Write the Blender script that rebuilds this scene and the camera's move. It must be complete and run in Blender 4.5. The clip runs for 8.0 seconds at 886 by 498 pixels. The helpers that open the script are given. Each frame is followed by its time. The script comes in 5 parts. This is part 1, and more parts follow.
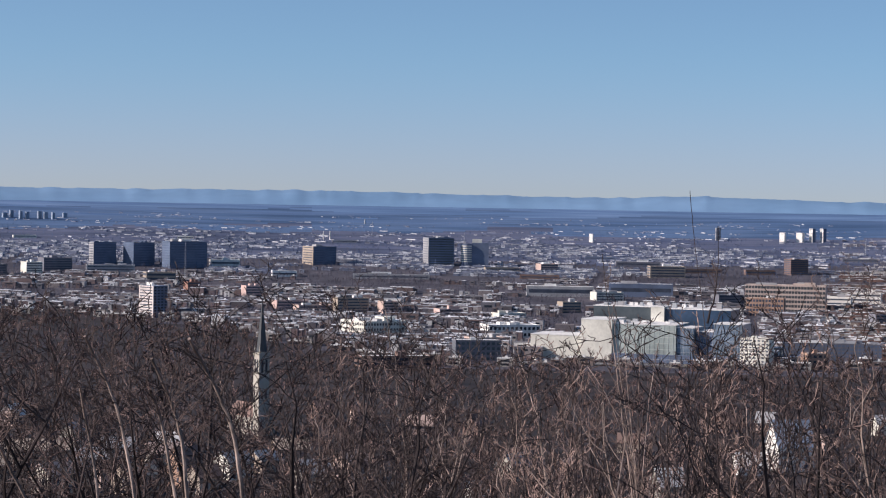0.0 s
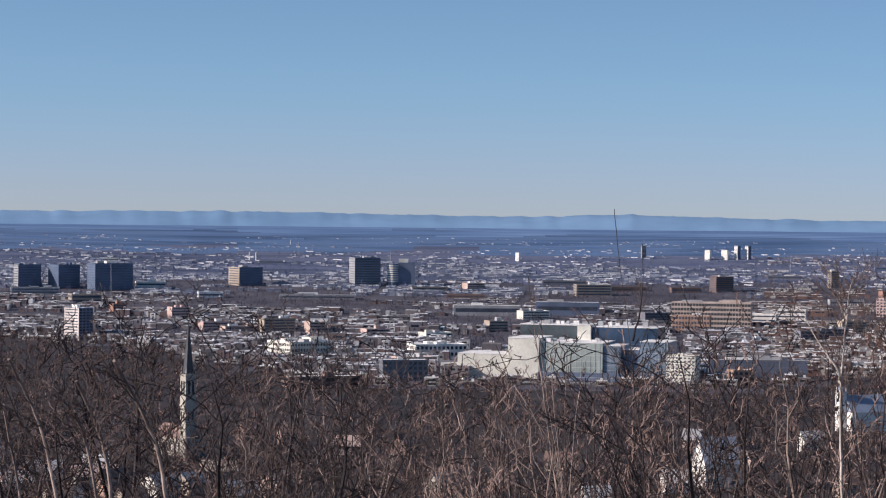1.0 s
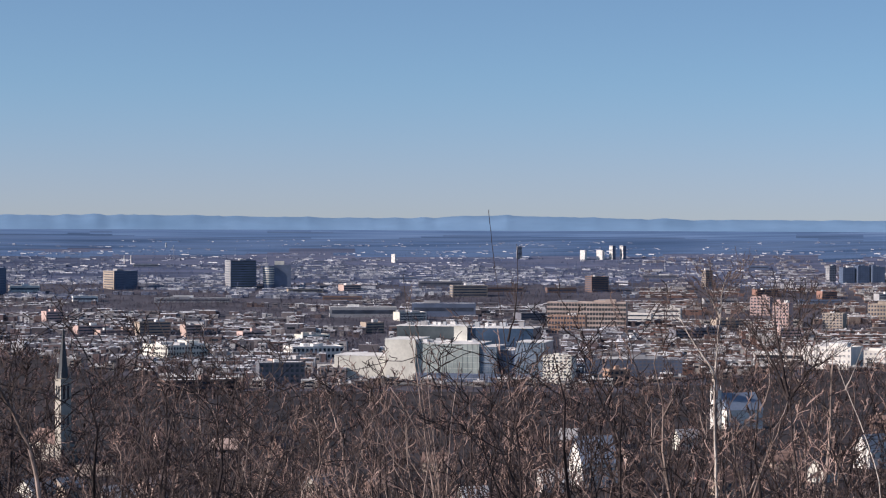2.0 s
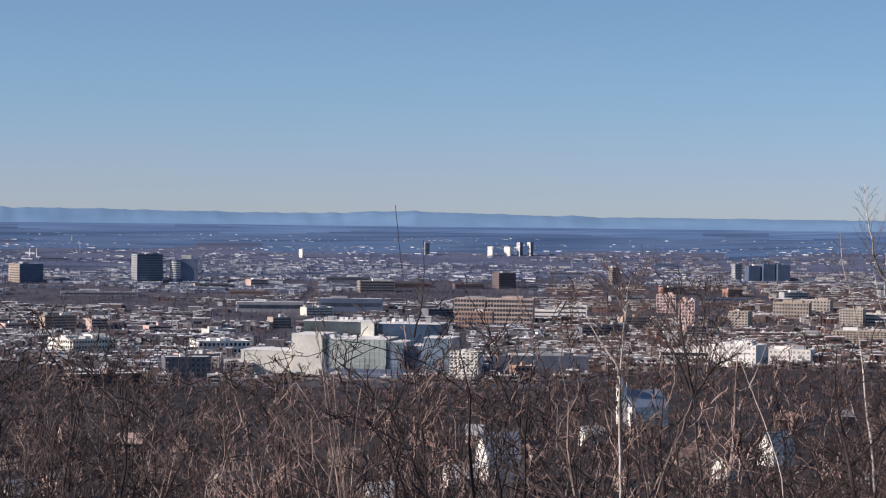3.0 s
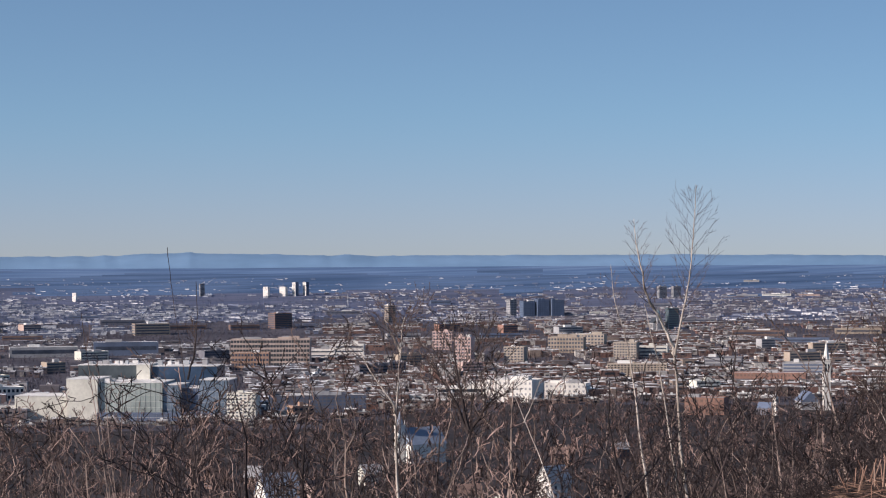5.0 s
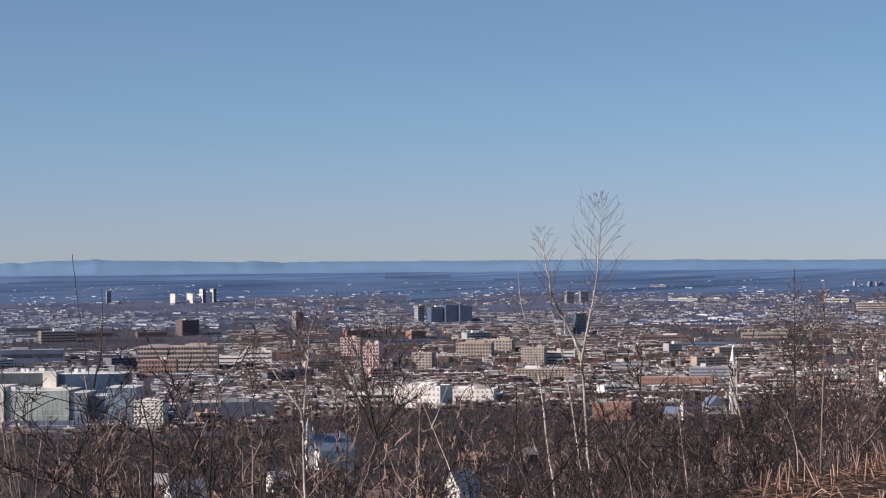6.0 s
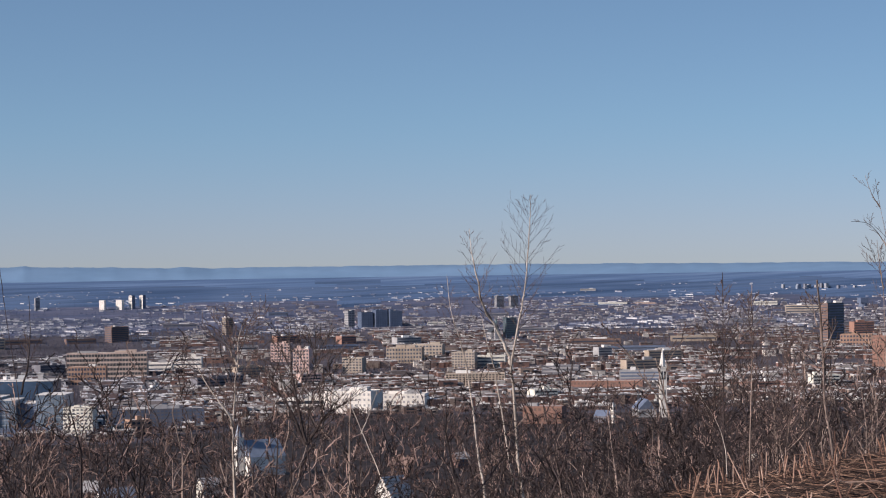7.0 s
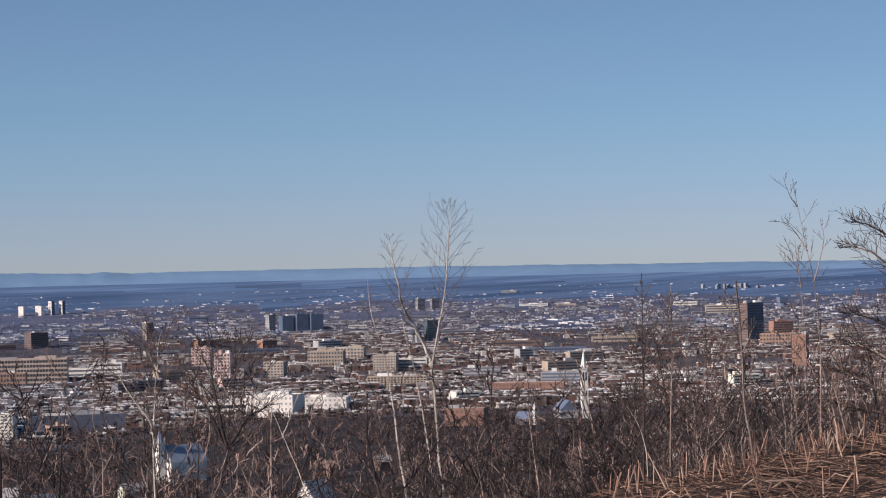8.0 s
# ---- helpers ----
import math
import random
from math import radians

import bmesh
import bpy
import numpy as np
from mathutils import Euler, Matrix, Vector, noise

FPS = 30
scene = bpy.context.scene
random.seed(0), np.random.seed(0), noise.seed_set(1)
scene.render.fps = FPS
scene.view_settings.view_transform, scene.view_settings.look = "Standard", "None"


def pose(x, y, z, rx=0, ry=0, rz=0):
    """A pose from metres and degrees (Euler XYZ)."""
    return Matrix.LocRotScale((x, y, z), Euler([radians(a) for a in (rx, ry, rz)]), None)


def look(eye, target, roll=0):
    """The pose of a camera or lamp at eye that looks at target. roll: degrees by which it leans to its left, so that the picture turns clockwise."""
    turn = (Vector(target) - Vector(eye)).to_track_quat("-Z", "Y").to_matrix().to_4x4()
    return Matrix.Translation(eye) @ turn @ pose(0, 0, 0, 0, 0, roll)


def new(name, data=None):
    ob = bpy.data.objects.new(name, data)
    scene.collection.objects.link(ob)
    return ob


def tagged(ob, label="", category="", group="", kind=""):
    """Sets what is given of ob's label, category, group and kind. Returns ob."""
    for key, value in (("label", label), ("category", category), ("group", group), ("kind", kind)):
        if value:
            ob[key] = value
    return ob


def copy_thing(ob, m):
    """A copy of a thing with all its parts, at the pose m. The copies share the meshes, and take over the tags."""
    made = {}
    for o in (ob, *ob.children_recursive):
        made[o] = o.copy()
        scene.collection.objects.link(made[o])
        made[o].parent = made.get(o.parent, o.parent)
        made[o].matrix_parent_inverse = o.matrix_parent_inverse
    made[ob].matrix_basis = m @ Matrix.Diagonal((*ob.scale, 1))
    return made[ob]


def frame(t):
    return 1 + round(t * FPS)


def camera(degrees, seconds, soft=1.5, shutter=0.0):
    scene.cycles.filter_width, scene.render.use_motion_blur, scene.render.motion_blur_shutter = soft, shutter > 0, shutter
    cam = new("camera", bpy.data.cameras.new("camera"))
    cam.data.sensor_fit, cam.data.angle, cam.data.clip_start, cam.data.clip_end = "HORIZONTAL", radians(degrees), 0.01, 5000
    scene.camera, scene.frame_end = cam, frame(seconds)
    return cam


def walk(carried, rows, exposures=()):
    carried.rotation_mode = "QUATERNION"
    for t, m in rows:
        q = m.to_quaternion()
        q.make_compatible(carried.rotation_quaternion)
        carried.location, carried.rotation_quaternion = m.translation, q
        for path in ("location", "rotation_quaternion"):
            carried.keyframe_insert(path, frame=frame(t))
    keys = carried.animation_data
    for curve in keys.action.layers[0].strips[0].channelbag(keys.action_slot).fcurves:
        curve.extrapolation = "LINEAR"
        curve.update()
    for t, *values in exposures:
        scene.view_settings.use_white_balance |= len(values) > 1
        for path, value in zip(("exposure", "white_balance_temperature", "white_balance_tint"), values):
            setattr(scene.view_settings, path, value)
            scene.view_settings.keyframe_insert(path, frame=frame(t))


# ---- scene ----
# ---- camera: a hand-held pan to the right from a hilltop lookout, eye at 140 m over the plain ----
EYE = 140.0
cam = camera(20.0, 8.0, soft=1.15)
TURNS = [
    (0.0, 88.716, -0.992, 0.022), (0.5, 88.894, -0.846, -0.840), (1.0, 89.187, -0.609, -1.665),
    (1.5, 89.281, -0.272, -3.124), (3.0, 89.160, -0.690, -6.597), (3.5, 89.267, -0.789, -7.684),
    (4.0, 89.737, -0.386, -9.224), (4.5, 90.024, 0.228, -10.183), (5.0, 90.072, 0.299, -11.725),
    (6.5, 90.248, 0.664, -14.588), (7.0, 90.286, 0.819, -15.428), (7.5, 90.348, 1.093, -16.214),
    (8.0, 90.314, 1.289, -17.236),
]
DRIFT = 0.010  # metres to the right in a second
walk(cam, [(t, pose(DRIFT * t, 0, EYE, rx, ry, rz)) for t, rx, ry, rz in TURNS], [(0.0, 0.36, 6270, 18), (1.5, 0.33, 6300, 18), (5.0, 0.25, 6430, 18), (8.0, 0.16, 6530, 19)])

# ---- sky and sun: late afternoon, the sun high to the left ----
SUN = Vector((-0.87, -0.14, 0.45)).normalized()
world = bpy.data.worlds.new("sky")
scene.world = world
world.use_nodes = True
wn, wl = world.node_tree.nodes, world.node_tree.links
sky = wn.new("ShaderNodeTexSky")
sky.sky_type = "NISHITA"
sky.sun_disc = False
sky.sun_elevation = math.asin(SUN.z)
sky.sun_rotation = math.atan2(SUN.x, SUN.y)
sky.altitude, sky.air_density, sky.dust_density, sky.ozone_density = 200.0, 0.8, 1.2, 2.6
# the clear air of the day: the sky's blue comes further down towards the horizon
view, lift, even = wn.new("ShaderNodeTexCoord"), wn.new("ShaderNodeMapping"), wn.new("ShaderNodeVectorMath")
lift.inputs["Scale"].default_value, lift.inputs["Location"].default_value = (1, 1, 1.6), (0, 0, 0.050)
even.operation = "NORMALIZE"
wl.new(view.outputs["Generated"], lift.inputs["Vector"])
wl.new(lift.outputs["Vector"], even.inputs[0])
wl.new(even.outputs["Vector"], sky.inputs["Vector"])
cast = wn.new("ShaderNodeVectorMath")
cast.operation = "MULTIPLY"
# greyer air near the horizon, clearer blue above
up, high, tint = wn.new("ShaderNodeSeparateXYZ"), wn.new("ShaderNodeMapRange"), wn.new("ShaderNodeMix")
high.interpolation_type = "SMOOTHSTEP"
high.inputs["From Min"].default_value, high.inputs["From Max"].default_value = 0.0, 0.06
tint.data_type = "RGBA"
tint.inputs[6].default_value, tint.inputs[7].default_value = (1.045, 0.948, 0.945, 1), (0.925, 1.05, 1.0, 1)
wl.new(view.outputs["Generated"], up.inputs[0])
wl.new(up.outputs["Z"], high.inputs["Value"])
wl.new(high.outputs["Result"], tint.inputs[0])
wl.new(tint.outputs[2], cast.inputs[1])
wl.new(sky.outputs["Color"], cast.inputs[0])
wl.new(cast.outputs["Vector"], wn["Background"].inputs["Color"])
wn["Background"].inputs["Strength"].default_value = 0.10
sun = new("sun", bpy.data.lights.new("sun", "SUN"))
sun.data.energy, sun.data.angle, sun.data.color = 4.5, radians(0.5), (1.0, 0.89, 0.77)
sun.matrix_world = look(SUN * 100, (0, 0, 0))


# ---- materials ----
def material(name, colours, rough=0.85, grain=0.3, blot=0.03, amount=0.35, bump=0.0, vary="", metal=0.0, spec=0.3, strips=1.0):
    """A surface with a palette of base colours, grain and blotches at two scales; vary: "island", "object" or ""; strips: how far the blotches are drawn out across the plain."""
    m = bpy.data.materials.new(name)
    m.use_nodes = True
    nodes, link = m.node_tree.nodes, m.node_tree.links.new
    bsdf = nodes["Principled BSDF"]
    bsdf.inputs["Roughness"].default_value, bsdf.inputs["Metallic"].default_value = rough, metal
    bsdf.inputs["Specular IOR Level"].default_value = spec
    place = nodes.new("ShaderNodeNewGeometry")
    fine, coarse = nodes.new("ShaderNodeTexNoise"), nodes.new("ShaderNodeTexNoise")
    where = place.outputs["Position"]
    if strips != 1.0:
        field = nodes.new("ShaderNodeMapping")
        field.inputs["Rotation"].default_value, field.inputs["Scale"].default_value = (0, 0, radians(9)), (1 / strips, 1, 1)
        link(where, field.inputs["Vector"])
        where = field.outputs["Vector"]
    for node, scale, detail in ((fine, grain, 4.0), (coarse, blot, 3.0)):
        node.inputs["Scale"].default_value, node.inputs["Detail"].default_value = scale, detail
        link(where, node.inputs["Vector"])
    ramp = nodes.new("ShaderNodeValToRGB")
    while len(ramp.color_ramp.elements) < len(colours):
        ramp.color_ramp.elements.new(0.5)
    for i, (e, c) in enumerate(zip(ramp.color_ramp.elements, colours)):
        e.position, e.color = (i / len(colours) if vary else 0.3 + 0.4 * i / max(1, len(colours) - 1)), (*c, 1)
    if vary:
        ramp.color_ramp.interpolation = "CONSTANT"
    if vary == "island":
        link(place.outputs["Random Per Island"], ramp.inputs["Fac"])
    elif vary == "object":
        link(nodes.new("ShaderNodeObjectInfo").outputs["Random"], ramp.inputs["Fac"])
    else:
        link(coarse.outputs["Fac"], ramp.inputs["Fac"])
    mean = nodes.new("ShaderNodeMath")
    mean.operation = "ADD"
    link(fine.outputs["Fac"], mean.inputs[0]), link(coarse.outputs["Fac"], mean.inputs[1])
    span = nodes.new("ShaderNodeMapRange")
    span.inputs["From Min"].default_value, span.inputs["From Max"].default_value = 0.6, 1.4
    span.inputs["To Min"].default_value, span.inputs["To Max"].default_value = 1 - amount, 1 + amount
    link(mean.outputs[0], span.inputs["Value"])
    mul = nodes.new("ShaderNodeVectorMath")
    mul.operation = "MULTIPLY"
    link(ramp.outputs["Color"], mul.inputs[0]), link(span.outputs["Result"], mul.inputs[1])
    link(mul.outputs["Vector"], bsdf.inputs["Base Color"])
    if bump:
        relief = nodes.new("ShaderNodeBump")
        relief.inputs["Distance"].default_value = bump
        link(fine.outputs["Fac"], relief.inputs["Height"])
        link(relief.outputs["Normal"], bsdf.inputs["Normal"])
    return m


LITTER = material("leaf_litter", [(0.040, 0.026, 0.021), (0.115, 0.070, 0.052)], grain=9.0, blot=0.9, bump=0.04, amount=0.8)
# floor kept very dark: shade in the gaps between trees is painted in
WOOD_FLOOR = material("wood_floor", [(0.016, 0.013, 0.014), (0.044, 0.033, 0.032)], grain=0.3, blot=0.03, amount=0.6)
# the bluish cast of the town ground is painted haze
TOWN = material("town_ground", [(0.050, 0.049, 0.066), (0.096, 0.089, 0.106)], grain=0.2, blot=0.02)
# plain and hills: the blue of haze is painted into these base colours
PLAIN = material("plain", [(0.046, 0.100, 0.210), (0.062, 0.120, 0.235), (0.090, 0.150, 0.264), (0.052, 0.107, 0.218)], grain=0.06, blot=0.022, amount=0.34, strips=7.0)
PLAIN_FAR = material("hazed_far_plain", [(0.078, 0.152, 0.295), (0.098, 0.176, 0.320), (0.128, 0.205, 0.342)], grain=0.06, blot=0.03, amount=0.22, strips=9.0)
HILL_FAR = material("hazed_hill", [(0.155, 0.280, 0.440), (0.178, 0.302, 0.462)], grain=0.02, blot=0.006, amount=0.10)
# bark and twig tones spread wide: sunlit edges and dark gaps painted in
BARK = material("bark", [(0.060, 0.046, 0.042), (0.42, 0.325, 0.275)], grain=14.0, blot=2.0, bump=0.006)
BARK_DARK = material("dark_bark", [(0.016, 0.012, 0.013), (0.070, 0.052, 0.050)], grain=14.0, blot=2.0, bump=0.006)
BARK_PALE = material("pale_bark", [(0.36, 0.305, 0.26), (0.60, 0.535, 0.47)], grain=12.0, blot=1.6, amount=0.5, bump=0.004)
TWIG = material("twig", [(0.018, 0.014, 0.014), (0.140, 0.099, 0.091)], grain=5.0, blot=0.4)
TWIG_WARM_LIT = material("warm_lit_twig", [(0.050, 0.034, 0.032), (0.400, 0.285, 0.245)], grain=5.0, blot=0.4)
# light and dark blades and blotches paint the canopy's shading into the colour
WOODS = material("bare_woods", [(0.030, 0.023, 0.024), (0.225, 0.148, 0.132), (0.064, 0.047, 0.047), (0.320, 0.210, 0.180), (0.040, 0.031, 0.032), (0.125, 0.087, 0.082)], vary="island", grain=0.10, blot=0.02, amount=0.95)
STRAW = material("cut_stalk", [(0.27, 0.155, 0.110), (0.37, 0.235, 0.175), (0.12, 0.068, 0.052), (0.50, 0.355, 0.28), (0.17, 0.098, 0.074)], vary="object", grain=20.0, blot=3.0, bump=0.003)
# the near-black entries paint shadow between the sticks of the heap
STRAW_STUFF = material("brush_litter", [(0.10, 0.058, 0.044), (0.21, 0.128, 0.090), (0.030, 0.020, 0.018), (0.30, 0.195, 0.142), (0.045, 0.029, 0.025), (0.022, 0.016, 0.015), (0.028, 0.020, 0.018), (0.06, 0.037, 0.030), (0.024, 0.018, 0.017)], vary="island", grain=20.0, blot=2.0)

HOUSE_WALL = material("house_walls", [(0.155, 0.120, 0.124), (0.185, 0.138, 0.138), (0.138, 0.124, 0.136), (0.235, 0.208, 0.208), (0.148, 0.144, 0.168), (0.170, 0.128, 0.130), (0.105, 0.095, 0.106), (0.42, 0.405, 0.40),
                                     (0.32, 0.295, 0.285), (0.150, 0.112, 0.110), (0.116, 0.116, 0.138), (0.66, 0.645, 0.63)], vary="island", grain=0.8, blot=0.05)
HOUSE_WALL_RED = material("red_house_walls", [(0.205, 0.118, 0.100), (0.232, 0.140, 0.116), (0.150, 0.104, 0.094), (0.255, 0.200, 0.170), (0.155, 0.130, 0.128), (0.215, 0.126, 0.104), (0.122, 0.086, 0.080), (0.45, 0.415, 0.38),
                                              (0.172, 0.107, 0.094), (0.56, 0.525, 0.485)], vary="island", grain=0.8, blot=0.05)
HOUSE_ROOF = material("house_roofs", [(0.24, 0.225, 0.222), (0.60, 0.585, 0.58), (0.15, 0.142, 0.145), (0.31, 0.29, 0.285), (0.82, 0.81, 0.80), (0.19, 0.175, 0.178), (0.17, 0.16, 0.165), (0.76, 0.74, 0.73), (0.12, 0.112, 0.118), (0.21, 0.175, 0.168), (0.50, 0.485, 0.48), (0.84, 0.83, 0.81)],
                      vary="island", grain=0.8, blot=0.05)
# HOUSE_ROOF's palette shifted bluer for haze over the left of the town
HOUSE_ROOF_COOL = material("cool_house_roofs", [(0.225, 0.222, 0.236), (0.575, 0.58, 0.61), (0.142, 0.142, 0.156), (0.29, 0.286, 0.302), (0.80, 0.81, 0.83), (0.18, 0.174, 0.19), (0.16, 0.16, 0.178), (0.73, 0.735, 0.76), (0.112, 0.112, 0.126), (0.20, 0.175, 0.178), (0.475, 0.48, 0.51), (0.82, 0.825, 0.84)],
                           vary="island", grain=0.8, blot=0.05)
HOUSE_WALL_OWN = material("house_wall", [(0.17, 0.122, 0.110), (0.20, 0.142, 0.124), (0.12, 0.095, 0.092), (0.26, 0.215, 0.185), (0.40, 0.37, 0.335), (0.11, 0.102, 0.108)], vary="object", grain=0.8, blot=0.05)
HOUSE_ROOF_OWN = material("house_roof", [(0.34, 0.33, 0.32), (0.62, 0.61, 0.59), (0.16, 0.155, 0.155), (0.74, 0.73, 0.71)], vary="object", grain=0.8, blot=0.05)
# far houses: wall and roof palettes blued, distance haze put into the colour
FAR_WALL = material("hazed_walls", [(0.150, 0.178, 0.255), (0.24, 0.26, 0.32), (0.130, 0.158, 0.235), (0.62, 0.63, 0.66), (0.160, 0.185, 0.260), (0.200, 0.220, 0.290), (0.140, 0.165, 0.245), (0.42, 0.43, 0.47)], vary="island", grain=0.3, blot=0.02)
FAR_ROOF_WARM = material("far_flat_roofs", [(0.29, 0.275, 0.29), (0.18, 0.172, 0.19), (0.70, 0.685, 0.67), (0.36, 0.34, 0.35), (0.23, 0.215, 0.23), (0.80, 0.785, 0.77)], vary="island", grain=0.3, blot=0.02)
FAR_WALL_WARM = material("hazed_grey_walls", [(0.185, 0.172, 0.205), (0.26, 0.24, 0.26), (0.155, 0.148, 0.185), (0.60, 0.58, 0.57), (0.215, 0.180, 0.200), (0.17, 0.165, 0.205), (0.145, 0.142, 0.180), (0.42, 0.40, 0.41)], vary="island", grain=0.3, blot=0.02)
FAR_ROOF = material("hazed_roofs", [(0.26, 0.28, 0.34), (0.16, 0.18, 0.24), (0.68, 0.69, 0.71), (0.34, 0.36, 0.41), (0.20, 0.22, 0.28), (0.78, 0.78, 0.79)], vary="island", grain=0.3, blot=0.02)
GLASS = material("window_glass", [(0.025, 0.032, 0.045), (0.04, 0.05, 0.065)], rough=0.12, grain=0.4, blot=0.1, spec=0.6)
GLASS_PALE = material("pale_glass", [(0.30, 0.345, 0.33), (0.37, 0.415, 0.395)], rough=0.25, grain=0.3, blot=0.05, amount=0.2, spec=0.3)
GLASS_BLUE = material("blue_glass", [(0.032, 0.060, 0.108), (0.054, 0.088, 0.145)], rough=0.3, grain=0.3, blot=0.06, amount=0.25, spec=0.2)
# dark glass lifted towards blue for haze, painted into the colour
GLASS_DARK = material("hazed_curtain_wall", [(0.078, 0.112, 0.180), (0.100, 0.138, 0.208)], rough=0.3, grain=0.3, blot=0.05, amount=0.25, spec=0.3)


def paint(name, c, **kw):
    return material(name, [tuple(v * 0.9 for v in c), tuple(min(0.9, v * 1.1) for v in c)], grain=0.5, blot=0.06, amount=0.16, **kw)


WHITE = paint("white_render", (0.74, 0.71, 0.66))
CREAM = paint("cream_panel", (0.64, 0.625, 0.555))
TAN = paint("tan_concrete", (0.38, 0.315, 0.255))
GREY = paint("grey_concrete", (0.34, 0.34, 0.35))
BLUE_GREY = paint("blue_grey_brick", (0.165, 0.168, 0.195))
SLATE = paint("slate_panel", (0.125, 0.16, 0.235))
BROWN = paint("brown_brick", (0.20, 0.135, 0.115))
RED = paint("red_brick", (0.30, 0.172, 0.136))
# grey concrete made pale blue by haze painted into it
HAZE_GREY = paint("hazed_concrete", (0.25, 0.305, 0.39))
ORANGE = paint("orange_brick", (0.36, 0.235, 0.175))
PINK = paint("pink_brick", (0.56, 0.41, 0.37))
YELLOW = paint("yellow_brick", (0.42, 0.36, 0.30))
# middle distance: bluish haze is mixed into the plain and tree colours
PLAIN_NEAR = material("hazed_near_plain", [(0.053, 0.073, 0.136), (0.074, 0.092, 0.156), (0.104, 0.117, 0.180), (0.062, 0.080, 0.143)], grain=0.06, blot=0.02, amount=0.4, strips=6.0)
MID_WOODS = material("hazed_mid_woods", [(0.060, 0.088, 0.165), (0.078, 0.098, 0.170), (0.070, 0.100, 0.185)], vary="island", grain=0.06, blot=0.01, amount=0.5)
MILL = paint("tan_mill_brick", (0.45, 0.36, 0.315))
BLUSH = paint("blush_panel", (0.60, 0.545, 0.52))
# blue roof metal, lightened by a sky reflection painted into its colour
BLUE_ROOF = paint("blue_metal_roof", (0.23, 0.275, 0.35), rough=0.5)
STONE = paint("church_stone", (0.36, 0.335, 0.29))
COPPER = paint("grey_green_spire", (0.055, 0.062, 0.070), rough=0.5)
GREEN = paint("green_glass", (0.12, 0.17, 0.18), rough=0.25)
STEEL = paint("galvanised_steel", (0.40, 0.42, 0.44), rough=0.5)
ROOF_PALE = paint("pale_roof_membrane", (0.72, 0.71, 0.69))
ROOF_GREY = paint("grey_roof_gravel", (0.36, 0.35, 0.34))
DIRT = paint("bare_lot", (0.17, 0.15, 0.12))
# bare woods seen through haze: the blue is painted on the twigs
FAR_WOODS = material("hazed_far_woods", [(0.066, 0.124, 0.262), (0.076, 0.138, 0.280), (0.098, 0.154, 0.290)], vary="island", grain=0.2, blot=0.01)
# haze-blue cast and crown shading are painted into these tree colours
STREET_HAZED = material("street_trees", [(0.076, 0.076, 0.108), (0.108, 0.098, 0.124), (0.092, 0.090, 0.122), (0.130, 0.110, 0.124)], vary="island", grain=0.08, blot=0.02, amount=0.8)
STREET_BROWN = material("brown_street_trees", [(0.104, 0.082, 0.086), (0.140, 0.104, 0.102), (0.120, 0.096, 0.102), (0.158, 0.115, 0.104)], vary="island", grain=0.08, blot=0.02, amount=0.7)
# window glass lifted and blued, with haze painted into its colour
GLASS_HAZED = material("hazed_window_glass", [(0.050, 0.060, 0.086), (0.072, 0.086, 0.118)], rough=0.3, grain=0.4, blot=0.1, amount=0.2, spec=0.3)
GLASS_MID = material("grey_green_glass", [(0.060, 0.076, 0.088), (0.088, 0.106, 0.118)], rough=0.3, grain=0.3, blot=0.05, amount=0.2, spec=0.2)
ROSE = paint("rose_brick", (0.47, 0.355, 0.31))
PALE_PANEL = paint("pale_green_panel", (0.50, 0.53, 0.50))
GLASS_SKY = material("sky_blue_glass", [(0.125, 0.180, 0.245), (0.185, 0.240, 0.310)], rough=0.3, grain=0.3, blot=0.06, amount=0.3, spec=0.3)


# ---- geometry helpers ----
SLOPE = [(0, 138.4), (8, 137.4), (20, 135.0), (50, 128.0), (100, 117.0), (200, 97.0), (400, 62.0), (700, 34.0), (1000, 20.0), (1500, 8.0), (2000, 0.0), (3000, 0.0)]
SLOPE_R, SLOPE_Z = zip(*SLOPE)
FOLD, FOLD_SPAN = 3000.0, 1700.0  # beyond FOLD the plain is drawn together: the far country would run on for tens of kilometres


def ground_z(r, az=0.0):
    """Height of the ground r metres out from the lookout, az degrees to the right of the first view."""
    if r > FOLD:
        return EYE - r * (1 - (r - FOLD) / FOLD_SPAN) * EYE / FOLD
    z = float(np.interp(r, SLOPE_R, SLOPE_Z))
    if r < 45:  # the lookout's shoulder reaches further out on the right
        az = (az + 180.0) % 360.0 - 180.0
        k = min(1.0, max(0.0, (az - 13.0) / 8.0)) * min(1.0, max(0.0, (70.0 - az) / 20.0))
        crest = 138.06 + max(0.0, min(az, 32.0) - 19.0) * 0.066
        flat = 138.4 + (crest - 138.4) * max(0.0, (r - 7) / 12) if r < 19 else crest - (r - 19) * 0.40
        z += k * max(0.0, flat - z)
    return z


def town_edge(az):
    """How far out the rows of houses begin, beyond the woods."""
    return float(np.interp(az, (-13, -8, -6, -4.6, -3.5, -1.5, 1, 8, 10, 13, 16, 30), (2850, 2800, 2690, 2480, 2330, 2130, 2090, 2090, 2200, 2330, 2380, 2450)))


def fold_scale(r):
    """True size to drawn size at r metres."""
    if r <= FOLD:
        return 1.0
    return r * (1 - (r - FOLD) / FOLD_SPAN) / FOLD


def spot(az, r, z=None):
    a = radians(az)
    return Vector((r * math.sin(a), r * math.cos(a), ground_z(r, az) if z is None else z))


